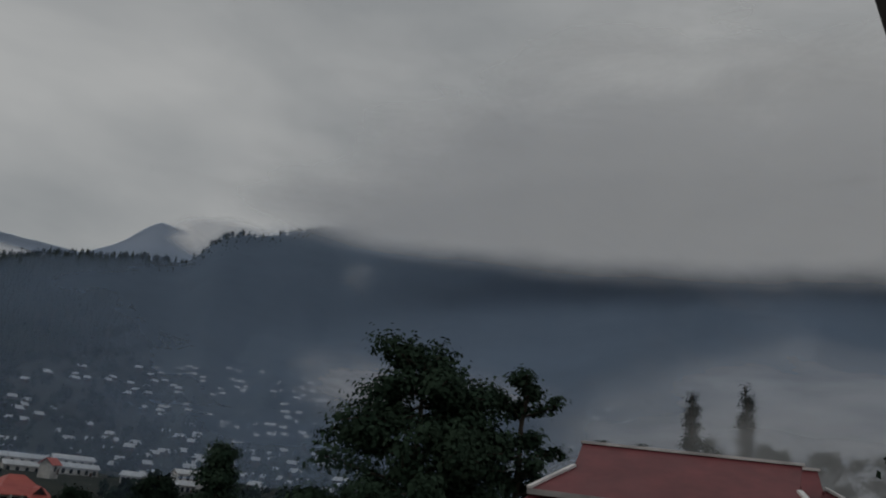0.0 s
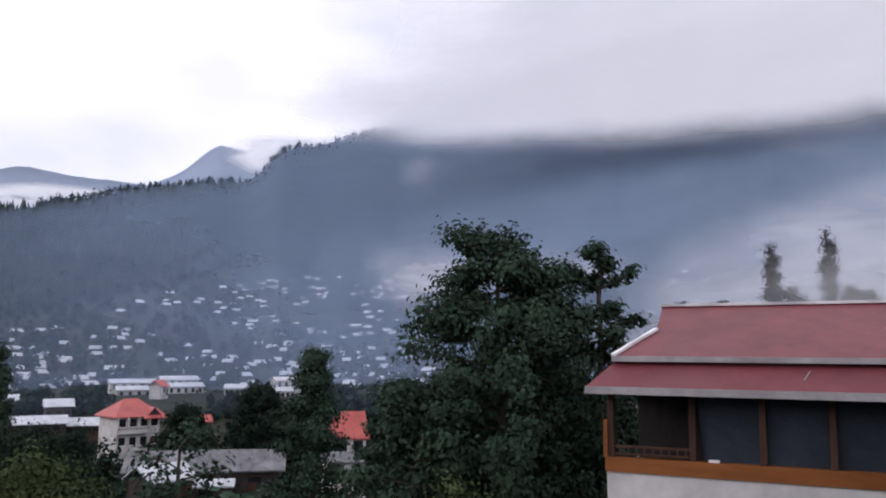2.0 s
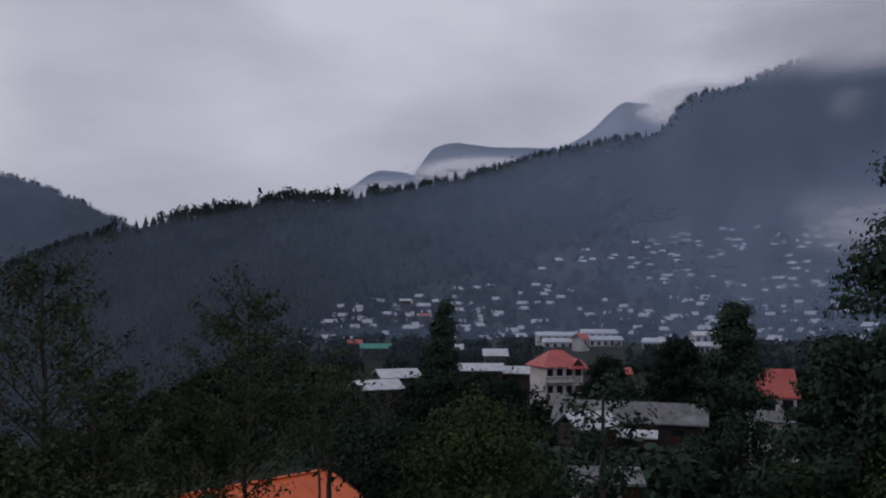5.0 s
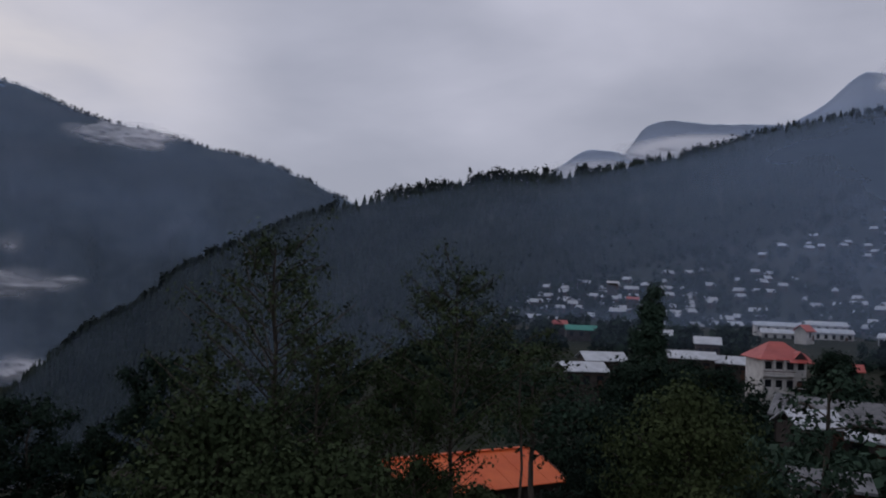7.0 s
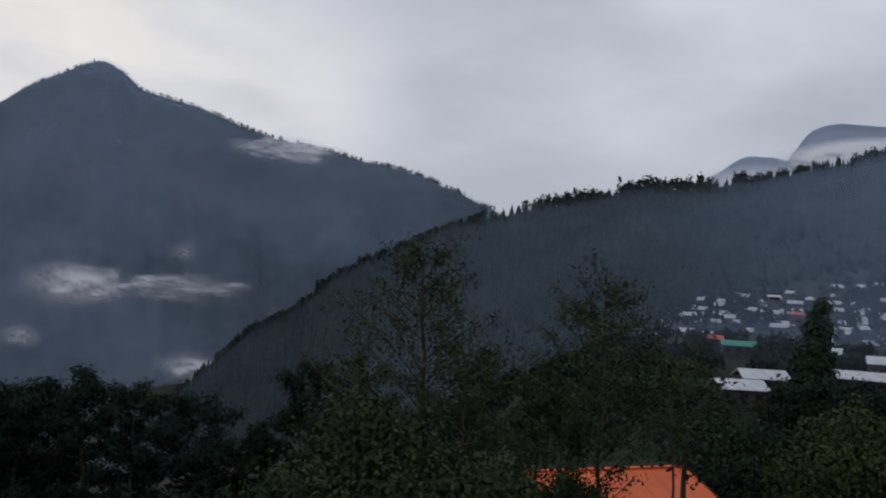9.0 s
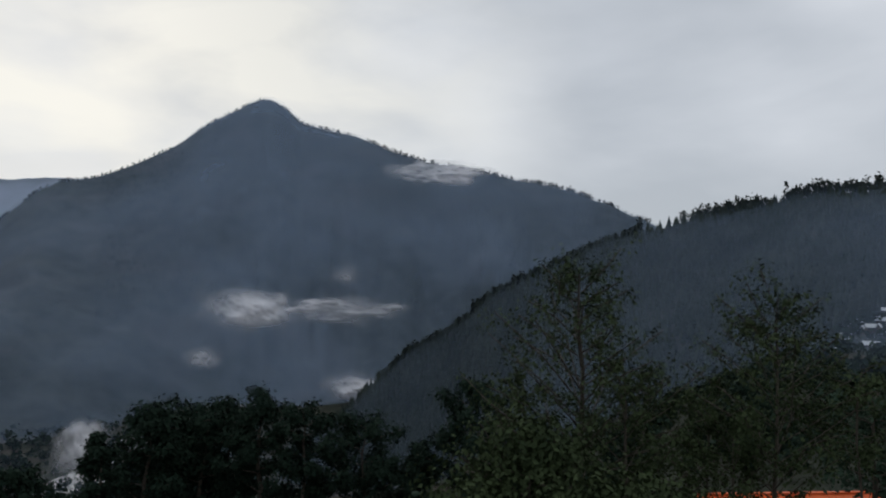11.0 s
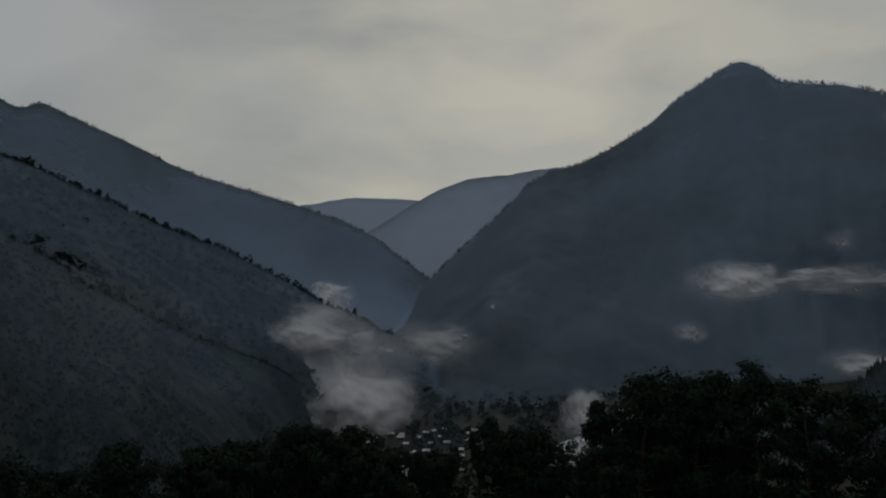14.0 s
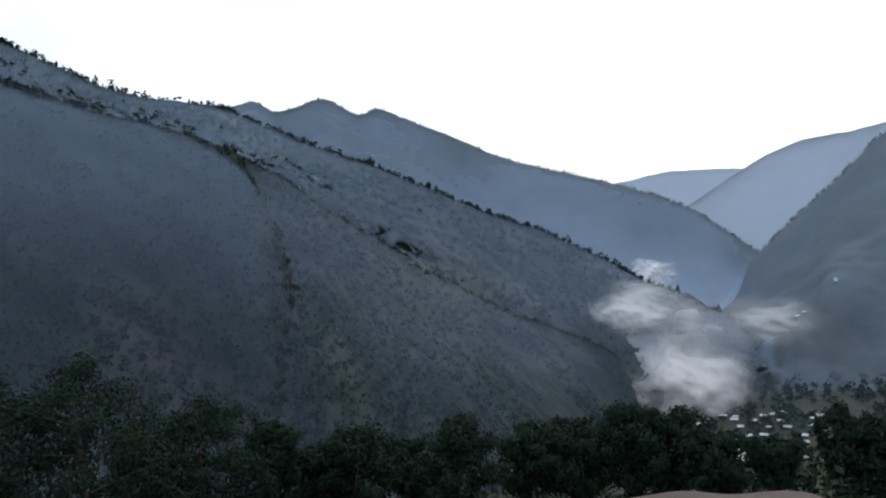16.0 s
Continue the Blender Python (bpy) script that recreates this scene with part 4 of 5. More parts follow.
for k, (az, dist, el, w) in enumerate(((89.6, 118, -7.3, 15), (85.8, 122, -7.3, 15), (87.4, 128, -7.9, 14), (82.0, 118, -6.0, 14), (83.6, 126, -7.2, 13), (79.2, 116, -7.7, 11), (92.2, 112, -9.4, 8), (74.6, 120, -8.5, 14), (67.6, 112, -5.5, 11.5),
                                       (70.9, 118, -10.5, 9), (97.4, 118, -11.6, 11), (99.8, 120, -10.6, 6.5), (113.6, 118, -10.8, 14), (110.8, 114, -11.3, 10),
                                       (107.9, 106, -12.8, 8), (103.9, 108, -13.6, 6), (117.2, 112, -11.8, 9), (120.0, 106, -12.2, 10), (125.6, 96, -11.2, 12), (129.0, 104, -13.0, 8), (132.8, 92, -11.8, 10), (135.4, 96, -12.3, 9), (138.3, 88, -10.4, 5.5),
                                       (143.4, 72, -9.0, 11), (147.2, 66, -10.5, 9), (151.0, 58, -5.2, 11), (156, 60, -6, 11))):
    tree("broadleaf_tree", "dark rounded broadleaf tree on the slope above the valley", az, dist, EYE + dist * math.tan(radians(el)), w * 0.8, "poplar" if w < 7 else ("round" if k % 3 else "broad"), LEAF_DARK, 170 if dist > 80 else 260, 38, 0.0052 * dist, bare=0.05, sigma=0.065, seed=60 + k)


# ---- building materials ----
WHITE_TIN = material("white_tin", (0.42, 0.44, 0.46), (0.64, 0.66, 0.69), scale=0.6, rough=0.42, bump=0.1, spec=0.5, metal=0.15, wear=(0.42, 0.42, 0.43))
GREY_SLATE = material("grey_roof", (0.10, 0.10, 0.105), (0.20, 0.20, 0.205), scale=1.4, rough=0.7, bump=0.4, wear=(0.26, 0.26, 0.27))
ORANGE_TIN = material("orange_tin", (0.62, 0.10, 0.018), (0.80, 0.16, 0.03), scale=0.5, rough=0.55, bump=0.1, spec=0.4, wear=(0.66, 0.12, 0.025))
BRICK_TIN = material("orange_red_tin", (0.40, 0.075, 0.06), (0.54, 0.12, 0.095), scale=0.6, rough=0.5, bump=0.1, spec=0.4)
GREEN_TIN = material("green_tin", (0.03, 0.20, 0.15), (0.05, 0.30, 0.22), scale=0.6, rough=0.5, bump=0.1)
PLASTER = material("whitewash", (0.50, 0.48, 0.46), (0.72, 0.70, 0.67), scale=0.9, bump=0.25, wear=(0.40, 0.37, 0.34))
MUD_WALL = material("mud_wall", (0.035, 0.029, 0.026), (0.08, 0.066, 0.058), scale=0.8, bump=0.4)
DARK_GLASS = material("dark_window", (0.012, 0.014, 0.018), (0.03, 0.033, 0.04), scale=2, rough=0.2, bump=0, spec=0.5)
BLUE_SHEET = material("blue_grey_sheet", (0.018, 0.024, 0.036), (0.034, 0.042, 0.058), scale=1.1, rough=0.55, bump=0.3, bump_scale=2.0)
OCHRE = material("ochre_board", (0.20, 0.065, 0.015), (0.32, 0.11, 0.028), scale=2.0, rough=0.6, bump=0.2, stretch=(0.2, 1, 1))
# dark timber; on the balcony's inner wall the colour carries the interior's shade
DARK_BOARDS_AND_SHADE = material("dark_boards_and_shade", (0.010, 0.009, 0.009), (0.028, 0.022, 0.02), scale=3.0, rough=0.7, bump=0.3, stretch=(1, 1, 0.2))
BROWN_WOOD = material("brown_wood", (0.045, 0.022, 0.015), (0.11, 0.05, 0.03), scale=4.0, rough=0.6, bump=0.3, stretch=(1, 1, 0.15))
WHITE_TRIM = material("white_trim", (0.74, 0.72, 0.72), (0.84, 0.82, 0.82), scale=2.5, rough=0.5, bump=0.1, wear=(0.50, 0.48, 0.48))
GREY_TRIM = material("weathered_fascia", (0.30, 0.28, 0.28), (0.48, 0.45, 0.45), scale=1.6, rough=0.6, bump=0.2, wear=(0.24, 0.22, 0.22))
SOIL = material("ploughed_soil", (0.055, 0.036, 0.030), (0.10, 0.07, 0.058), scale=0.25, bump=0.7, bump_scale=1.2)


def box(bm, x0, x1, y0, y1, z0, z1):
    vs = [bm.verts.new((x, y, z)) for z in (z0, z1) for x, y in ((x0, y0), (x1, y0), (x1, y1), (x0, y1))]
    for f in ((3, 2, 1, 0), (4, 5, 6, 7), (0, 1, 5, 4), (1, 2, 6, 5), (2, 3, 7, 6), (3, 0, 4, 7)):
        bm.faces.new([vs[k] for k in f])
    return bm


def slab(bm, corners, thick):
    """A roof plane with thickness: three or four corners, extruded downwards."""
    top = [bm.verts.new(c) for c in corners]
    low = [bm.verts.new((c[0], c[1], c[2] - thick)) for c in corners]
    bm.faces.new(top)
    bm.faces.new(low[::-1])
    n = len(top)
    for k in range(n):
        bm.faces.new((top[(k + 1) % n], top[k], low[k], low[(k + 1) % n]))
    return bm


def bar(bm, a, b, w, h):
    """A straight board from a to b."""
    a, b = Vector(a), Vector(b)
    d = (b - a).normalized()
    side = d.cross(Vector((0, 0, 1))).normalized() * w / 2
    up = side.cross(d).normalized() * h / 2
    vs = [bm.verts.new(p + s * side + u * up) for p in (a, b) for s, u in ((-1, -1), (1, -1), (1, 1), (-1, 1))]
    for f in ((0, 1, 2, 3), (7, 6, 5, 4), (0, 4, 5, 1), (1, 5, 6, 2), (2, 6, 7, 3), (3, 7, 4, 0)):
        bm.faces.new([vs[k] for k in f])
    return bm


def gable_house(name, label, w, d, h, rise, roof, wall, windows=3, over=0.5, storeys=1, group="", hip=0.0, trim=None):
    """A house standing on its origin: walls, a pitched roof of two slabs (hipped where hip is given), a door and windows with frames on the front (-y)."""
    root, trim = tagged(new(name), label, "house", group), trim or BROWN_WOOD
    part("wall", box(bmesh.new(), -w / 2, w / 2, -d / 2, d / 2, -3.0, h), wall, root)
    bm = bmesh.new()
    x, y, q = w / 2 + over, d / 2 + over, hip
    zo = h - rise * over / (d / 2) * 0.6
    slab(bm, [(-x, -y, zo), (x, -y, zo), (x - q, 0, h + rise), (-x + q, 0, h + rise)], 0.14)
    slab(bm, [(x, y, zo), (-x, y, zo), (-x + q, 0, h + rise), (x - q, 0, h + rise)], 0.14)
    if hip:
        slab(bm, [(-x, y, zo), (-x, -y, zo), (-x + q, 0, h + rise)], 0.14)
        slab(bm, [(x, -y, zo), (x, y, zo), (x - q, 0, h + rise)], 0.14)
    part("roof", bm, roof, root)
    if not hip:
        for sx in (-1, 1):
            bm = bmesh.new()
            v = [bm.verts.new((sx * w / 2 * 0.985, yy, zz)) for yy, zz in ((-d / 2, h - 0.02), (d / 2, h - 0.02), (0, h + rise - 0.16))]
            bm.faces.new(v if sx > 0 else v[::-1])
            bmesh.ops.solidify(bm, geom=bm.faces[:], thickness=0.12)
            part("gable", bm, wall, root)
    for st in range(storeys):
        z = (st + 0.35) * h / storeys
        zh = 0.42 * h / storeys
        for k in range(windows):
            cx = -w / 2 + w * (k + 0.5) / windows
            ww = min(0.55, w / windows * 0.3)
            win = part("window", box(bmesh.new(), cx - ww, cx + ww, -d / 2 - 0.03, -d / 2 + 0.05, z, z + zh), DARK_GLASS, root)
            part("lintel", box(bmesh.new(), cx - ww - 0.08, cx + ww + 0.08, -d / 2 - 0.07, -d / 2 - 0.03, z + zh, z + zh + 0.1), trim, win)
            part("sill", box(bmesh.new(), cx - ww - 0.08, cx + ww + 0.08, -d / 2 - 0.07, -d / 2 - 0.03, z - 0.1, z), trim, win)
    part("door", box(bmesh.new(), w * 0.28, w * 0.28 + 0.9, -d / 2 - 0.04, -d / 2 + 0.04, 0.0, min(2.0, h * 0.85)), BROWN_WOOD, root)
    return root


def stand(root, az, dist, z, turn=0.0):
    """Sets a thing at its plan place, its front to the lookout, turned by some degrees."""
    root.matrix_basis = Matrix.Translation(place(az, dist, z)) @ pose(0, 0, 0, 0, 0, az + turn)
    return root


def el_z(dist, el):
    return EYE + dist * math.tan(radians(el))


# ---- the red-roofed house beside the lookout ----
def red_roofed_house():
    root = tagged(new("timber_house"), "white house with a tiered dark red tin roof and timber balcony", "house")
    B = -21.4
    root.matrix_basis = Matrix.Translation(place(B, 19.37, 0)) @ pose(0, 0, 0, 0, 0, B)
    x0, x1, back = -4.95, 1.62, 5.4
    # lower storey
    for q in ((x0, -1.62, 0, 0.25, -3, 3.3), (0.2, x1, 0, 0.25, -3, 3.3), (-1.62, 0.2, 0, 0.25, -3, 1.4), (-1.62, 0.2, 0, 0.25, 2.86, 3.3),
              (x0, x0 + 0.25, 0.25, back, -3, 3.3), (x1 - 0.25, x1, 0.25, back, -3, 3.3), (x0, x1, back, back + 0.25, -3, 5.3)):
        part("wall", box(bmesh.new(), *q), PLASTER, root, "whitewashed wall")
    win = part("window", box(bmesh.new(), -1.56, 0.14, 0.08, 0.12, 1.46, 2.80), DARK_GLASS, root)
    bm = bmesh.new()
    box(bm, -1.62, 0.2, -0.04, 0.14, 2.78, 2.86), box(bm, -1.62, 0.2, -0.04, 0.14, 1.4, 1.48), box(bm, -1.62, -1.54, -0.04, 0.14, 1.48, 2.78), box(bm, 0.12, 0.2, -0.04, 0.14, 1.48, 2.78), box(bm, -0.75, -0.67, 0.0, 0.14, 1.48, 2.78)
    part("window_frame", bm, OCHRE, win)
    part("balcony_band", box(bmesh.new(), x0 - 0.03, x1 + 0.03, -0.04, 0.3, 3.303, 3.64), OCHRE, root, "ochre painted board band")
    part("balcony_floor", box(bmesh.new(), x0 + 0.25, x1 - 0.25, 0.3, back, 3.2, 3.4), DARK_BOARDS_AND_SHADE, root)
    # posts and balcony
    for k, x in enumerate((-4.85, -2.96, -1.45, -0.04, 1.5)):
        bm = box(bmesh.new(), x - 0.075, x + 0.075, 0.02, 0.17, 3.643, 5.3)
        bmesh.ops.bevel(bm, geom=bm.edges[:], offset=0.012, segments=1, affect="EDGES")
        part("post", bm, BROWN_WOOD, root)
    part("post_cladding", box(bmesh.new(), -5.02, -4.925, -0.02, 0.2, 3.643, 4.5), OCHRE, root, "red-brown board on the corner post")
    part("handrail", box(bmesh.new(), -4.77, -3.04, 0.05, 0.13, 3.86, 3.92), BROWN_WOOD, root)
    part("handrail", box(bmesh.new(), -4.77, -3.04, 0.05, 0.12, 3.70, 3.74), BROWN_WOOD, root)
    for k in range(9):
        x = -4.65 + k * 0.19
        part("baluster", box(bmesh.new(), x - 0.018, x + 0.018, 0.07, 0.11, 3.744, 3.857), BROWN_WOOD, root)
    for a, b in ((-2.70, -1.53), (-1.37, -0.12), (0.04, 1.42)):
        bm = box(bmesh.new(), a, b, 0.20, 0.24, 3.643, 5.28)
        part("screen_sheet", bm, BLUE_SHEET, root, "dark blue-grey sheet closing the balcony")
    bm = bmesh.new()
    slab(bm, [(-2.885, 0.2, 5.25), (-2.70, 0.2, 5.25), (-2.70, 0.24, 3.66), (-2.74, 0.24, 3.66)], 0.02)
    part("curtain", bm, BLUE_SHEET, root)
    # shade of the open bay put into the wall's near-black colour
    part("inner_wall", box(bmesh.new(), x0 + 0.25, x1 - 0.25, 2.4, 2.5, 3.4, 5.3), DARK_BOARDS_AND_SHADE, root)
    part("ledge_item", box(bmesh.new(), -2.62, -2.38, 0.0, 0.12, 3.643, 3.70), WHITE_TRIM, root, "small white box on the balcony ledge")
    part("ceiling_board", box(bmesh.new(), x0 + 0.2, x1 - 0.2, 0.2, back - 0.1, 5.3, 5.36), BROWN_WOOD, root)
    for x, hgt in ((-4.35, 0.16), (-3.55, 0.2), (-3.42, 0.2)):
        part("hanging_lamp", box(bmesh.new(), x - 0.03, x + 0.03, 1.0, 1.06, 5.3 - hgt, 5.298), WHITE_TRIM, root)
    # lower roof skirt, all round
    ex0, ex1, ey0, ey1, ez = -5.28, 1.95, -0.62, back + 0.8, 5.30
    tx0, tx1, ty0, ty1, tz = -4.72, 1.66, 0.10, back, 5.90
    ring = [(ex0, ey0), (ex1, ey0), (ex1, ey1), (ex0, ey1)]
    ring2 = [(tx0, ty0), (tx1, ty0), (tx1, ty1), (tx0, ty1)]
    for k in range(4):
        a, b, c, d = ring[k], ring[(k + 1) % 4], ring2[(k + 1) % 4], ring2[k]
        part("skirt_roof", slab(bmesh.new(), [(*a, ez), (*b, ez), (*c, tz), (*d, tz)], 0.05), RED_TIN, root)
        bm = bar(bmesh.new(), (*a, ez - 0.075), (*b, ez - 0.075), 0.04, 0.17)
        part("fascia", bm, GREY_TRIM, root, "weathered pale fascia board")
    # one lifted lap on the front skirt
    part("roof_lap", bar(bmesh.new(), (-0.55, -0.36, 5.53), (-0.42, -0.12, 5.73), 0.02, 0.016), GREY_TRIM, root)
    # upper roof with gablets
    ux0, ux1, uy0, uy1, uz = -4.74, 1.72, -0.06, back + 0.1, 6.02
    hx0, hx1, hy0, hz = -3.96, 1.22, 1.30, 6.68
    rx0, rx1, ry, rz = -4.04, 1.36, 2.7, 7.36
    hy1 = 2 * ry - hy0
    upper = part("upper_roof", slab(bmesh.new(), [(ux0, uy0, uz), (ux1, uy0, uz), (hx1, hy0, hz), (hx0, hy0, hz)], 0.05), RED_TIN, root)
    part("upper_roof", slab(bmesh.new(), [(hx0, hy0, hz), (hx1, hy0, hz), (rx1, ry, rz), (rx0, ry, rz)], 0.05), RED_TIN, root)
    part("upper_roof", slab(bmesh.new(), [(ux1, uy1, uz), (ux0, uy1, uz), (hx0, hy1, hz), (hx1, hy1, hz)], 0.05), RED_TIN, root)
    part("upper_roof", slab(bmesh.new(), [(hx1, hy1, hz), (hx0, hy1, hz), (rx0, ry, rz), (rx1, ry, rz)], 0.05), RED_TIN, root)
    part("hip_roof", slab(bmesh.new(), [(ux0, uy1, uz), (ux0, uy0, uz), (hx0, hy0, hz), (hx0, hy1, hz)], 0.05), RED_TIN, root)
    part("hip_roof", slab(bmesh.new(), [(ux1, uy0, uz), (ux1, uy1, uz), (hx1, hy1, hz), (hx1, hy0, hz)], 0.05), RED_TIN, root)
    for x in (rx0 + 0.1, rx1 - 0.1):
        bm = bmesh.new()
        v = [bm.verts.new(p) for p in ((x, hy0, hz), (x, hy1, hz), (x, ry, rz - 0.03))]
        bm.faces.new(v)
        bmesh.ops.solidify(bm, geom=bm.faces[:], thickness=0.06)
        part("gable", bm, BROWN_WOOD, root)
    part("ridge_cap", bar(bmesh.new(), (rx0 - 0.05, ry, rz + 0.03), (rx1 + 0.05, ry, rz + 0.03), 0.18, 0.07), WHITE_TRIM, root, "white ridge capping")
    for a, b in (((ux0, uy0, uz + 0.03), (hx0, hy0, hz + 0.03)), ((ux1, uy0, uz + 0.03), (hx1, hy0, hz + 0.03)), ((ux0, uy1, uz + 0.03), (hx0, hy1, hz + 0.03)), ((ux1, uy1, uz + 0.03), (hx1, hy1, hz + 0.03))):
        part("hip_cap", bar(bmesh.new(), a, b, 0.13, 0.06), WHITE_TRIM, root, "white hip capping")
    part("upper_fascia", bar(bmesh.new(), (ux0, uy0 - 0.02, uz - 0.06), (ux1, uy0 - 0.02, uz - 0.06), 0.04, 0.13), GREY_TRIM, root)
    part("upper_fascia", bar(bmesh.new(), (ux0 - 0.02, uy0, uz - 0.06), (ux0 - 0.02, uy1, uz - 0.06), 0.04, 0.13), GREY_TRIM, root)
    part("upper_fascia", bar(bmesh.new(), (ux1 + 0.02, uy0, uz - 0.06), (ux1 + 0.02, uy1, uz - 0.06), 0.04, 0.13), GREY_TRIM, root)
    # back wing with its own small gablet
    part("wing_roof", slab(bmesh.new(), [(rx1, ry + 0.9, 6.62), (1.95, ry + 0.9, 6.62), (1.86, ry + 2.1, 7.40), (rx1, ry + 2.1, 7.40)], 0.05), RED_TIN, root)
    part("ridge_cap", bar(bmesh.new(), (rx1, ry + 2.1, 7.43), (1.92, ry + 2.1, 7.43), 0.16, 0.07), WHITE_TRIM, root)
    part("wing_wall", box(bmesh.new(), x1 + 0.003, 2.55, 3.2, 5.4, -3, 6.3), BROWN_WOOD, root, "dark brown boarded wing wall")
    part("wing_roof", slab(bmesh.new(), [(2.78, 2.5, 6.40), (2.78, 5.7, 6.40), (1.9, 5.7, 6.86), (1.9, 3.1, 6.86)], 0.05), RED_TIN, root)
    part("wing_roof", slab(bmesh.new(), [(1.75, 2.5, 6.40), (2.78, 2.5, 6.40), (1.9, 3.1, 6.86)], 0.05), RED_TIN, root)
    part("hip_cap", bar(bmesh.new(), (2.76, 2.5, 6.45), (1.9, 3.1, 6.91), 0.14, 0.06), WHITE_TRIM, root, "white hip capping")
    part("wing_fascia", bar(bmesh.new(), (1.75, 2.47, 6.32), (2.8, 2.47, 6.32), 0.04, 0.14), GREY_TRIM, root)
    part("lean_roof", slab(bmesh.new(), [(x1 + 0.05, 0.9, 4.75), (3.1, 0.9, 4.45), (3.1, 2.9, 4.45), (x1 + 0.05, 2.9, 4.75)], 0.05), BROWN_WOOD, root, "rusty brown lean-to roof")
    part("lean_wall", box(bmesh.new(), x1 + 0.003, 2.95, 1.2, 2.8, -3, 4.4), DARK_BOARDS_AND_SHADE, root)
    return root


red_roofed_house()
beam = tagged(new("timber_pile", None), "old brown timber pieces stacked at the house corner", "timber")
beam.location = place(-4.6, 18.6, 1.4)
for k in range(4):
    part("plank", bar(bmesh.new(), (-0.6, 0.1 * k, 0.08 * k), (0.7, 0.15 * k, 0.5 - 0.12 * k), 0.16, 0.07), BROWN_WOOD, beam)
part("trestle", box(bmesh.new(), -0.3, 0.3, -0.1, 0.5, -5.5, -0.05), BROWN_WOOD, beam)


# ---- porch roof over the lookout ----
def porch_roof():
    root = tagged(new("porch_roof"), "dark timber porch roof edge above the lookout", "roof")
    root.location = place(-44, 2.9, 0)

    def towards(az, el, reach=2.6):
        return place(az, reach, EYE + reach * math.tan(radians(el))) - root.location
    a, b = towards(-30.3, 35.8), towards(-34.4, 20.6)
    side = Vector((1.0, 0.25, 0.0))
    part("roof_panel", slab(bmesh.new(), [a, b, b + side, a + side], 0.05), DARK_BOARDS_AND_SHADE, root)
    part("verge_board", bar(bmesh.new(), a + Vector((0, 0, -0.03)), b + Vector((0, 0, -0.03)), 0.04, 0.12), DARK_BOARDS_AND_SHADE, root)
    for k in range(5):
        c = a + (b - a) * (0.12 + 0.19 * k)
        part("batten", bar(bmesh.new(), c + Vector((-0.012, 0, 0.02)), c + side + Vector((0, 0, 0.02)), 0.05, 0.04), DARK_BOARDS_AND_SHADE, root)
    low = b + side * 0.75
    part("post", box(bmesh.new(), low.x - 0.06, low.x + 0.06, low.y - 0.06, low.y + 0.06, -0.5, low.z - 0.03), BROWN_WOOD, root)
    return root


porch_roof()


# ---- orange-roofed shed below the lookout ----
def orange_shed():
    a, b = place(51.8, 37.4, -2.35), place(41.2, 42.2, -2.35)
    run = (b - a)
    L = run.length
    ang = math.degrees(math.atan2(run.y, run.x))
    root = tagged(new("shed"), "low shed with a bright orange tin roof among trees", "shed")
    root.matrix_basis = Matrix.Translation((a + b) / 2 + Vector((0, 0, -3.0 - (-2.35) - 2.35 + 0.0))) @ pose(0, 0, 0, 0, 0, ang)
    z = 3.0
    x = L / 2
    part("wall", box(bmesh.new(), -x + 0.3, x - 0.3, -2.6, 2.6, -3.4, z - 1.0), MUD_WALL, root)
    n = 8
    for k in range(n):
        u0, u1 = -x + 2 * x * k / n, -x + 2 * x * (k + 1) / n - 0.02
        part("roof_sheet", slab(bmesh.new(), [(u0, -3.0, z - 1.05), (u1, -3.0, z - 1.05), (u1, 0, z), (u0, 0, z)], 0.04), ORANGE_TIN, root)
        part("roof_sheet", slab(bmesh.new(), [(u1, 3.0, z - 1.05), (u0, 3.0, z - 1.05), (u0, 0, z), (u1, 0, z)], 0.04), ORANGE_TIN, root)
    part("ridge_cap", bar(bmesh.new(), (-x, 0, z + 0.03), (x, 0, z + 0.03), 0.25, 0.05), ORANGE_TIN, root)
    part("barge_board", bar(bmesh.new(), (x + 0.03, -3.0, z - 1.1), (x + 0.03, 0, z - 0.05), 0.05, 0.16), BROWN_WOOD, root)
    return root


orange_shed()


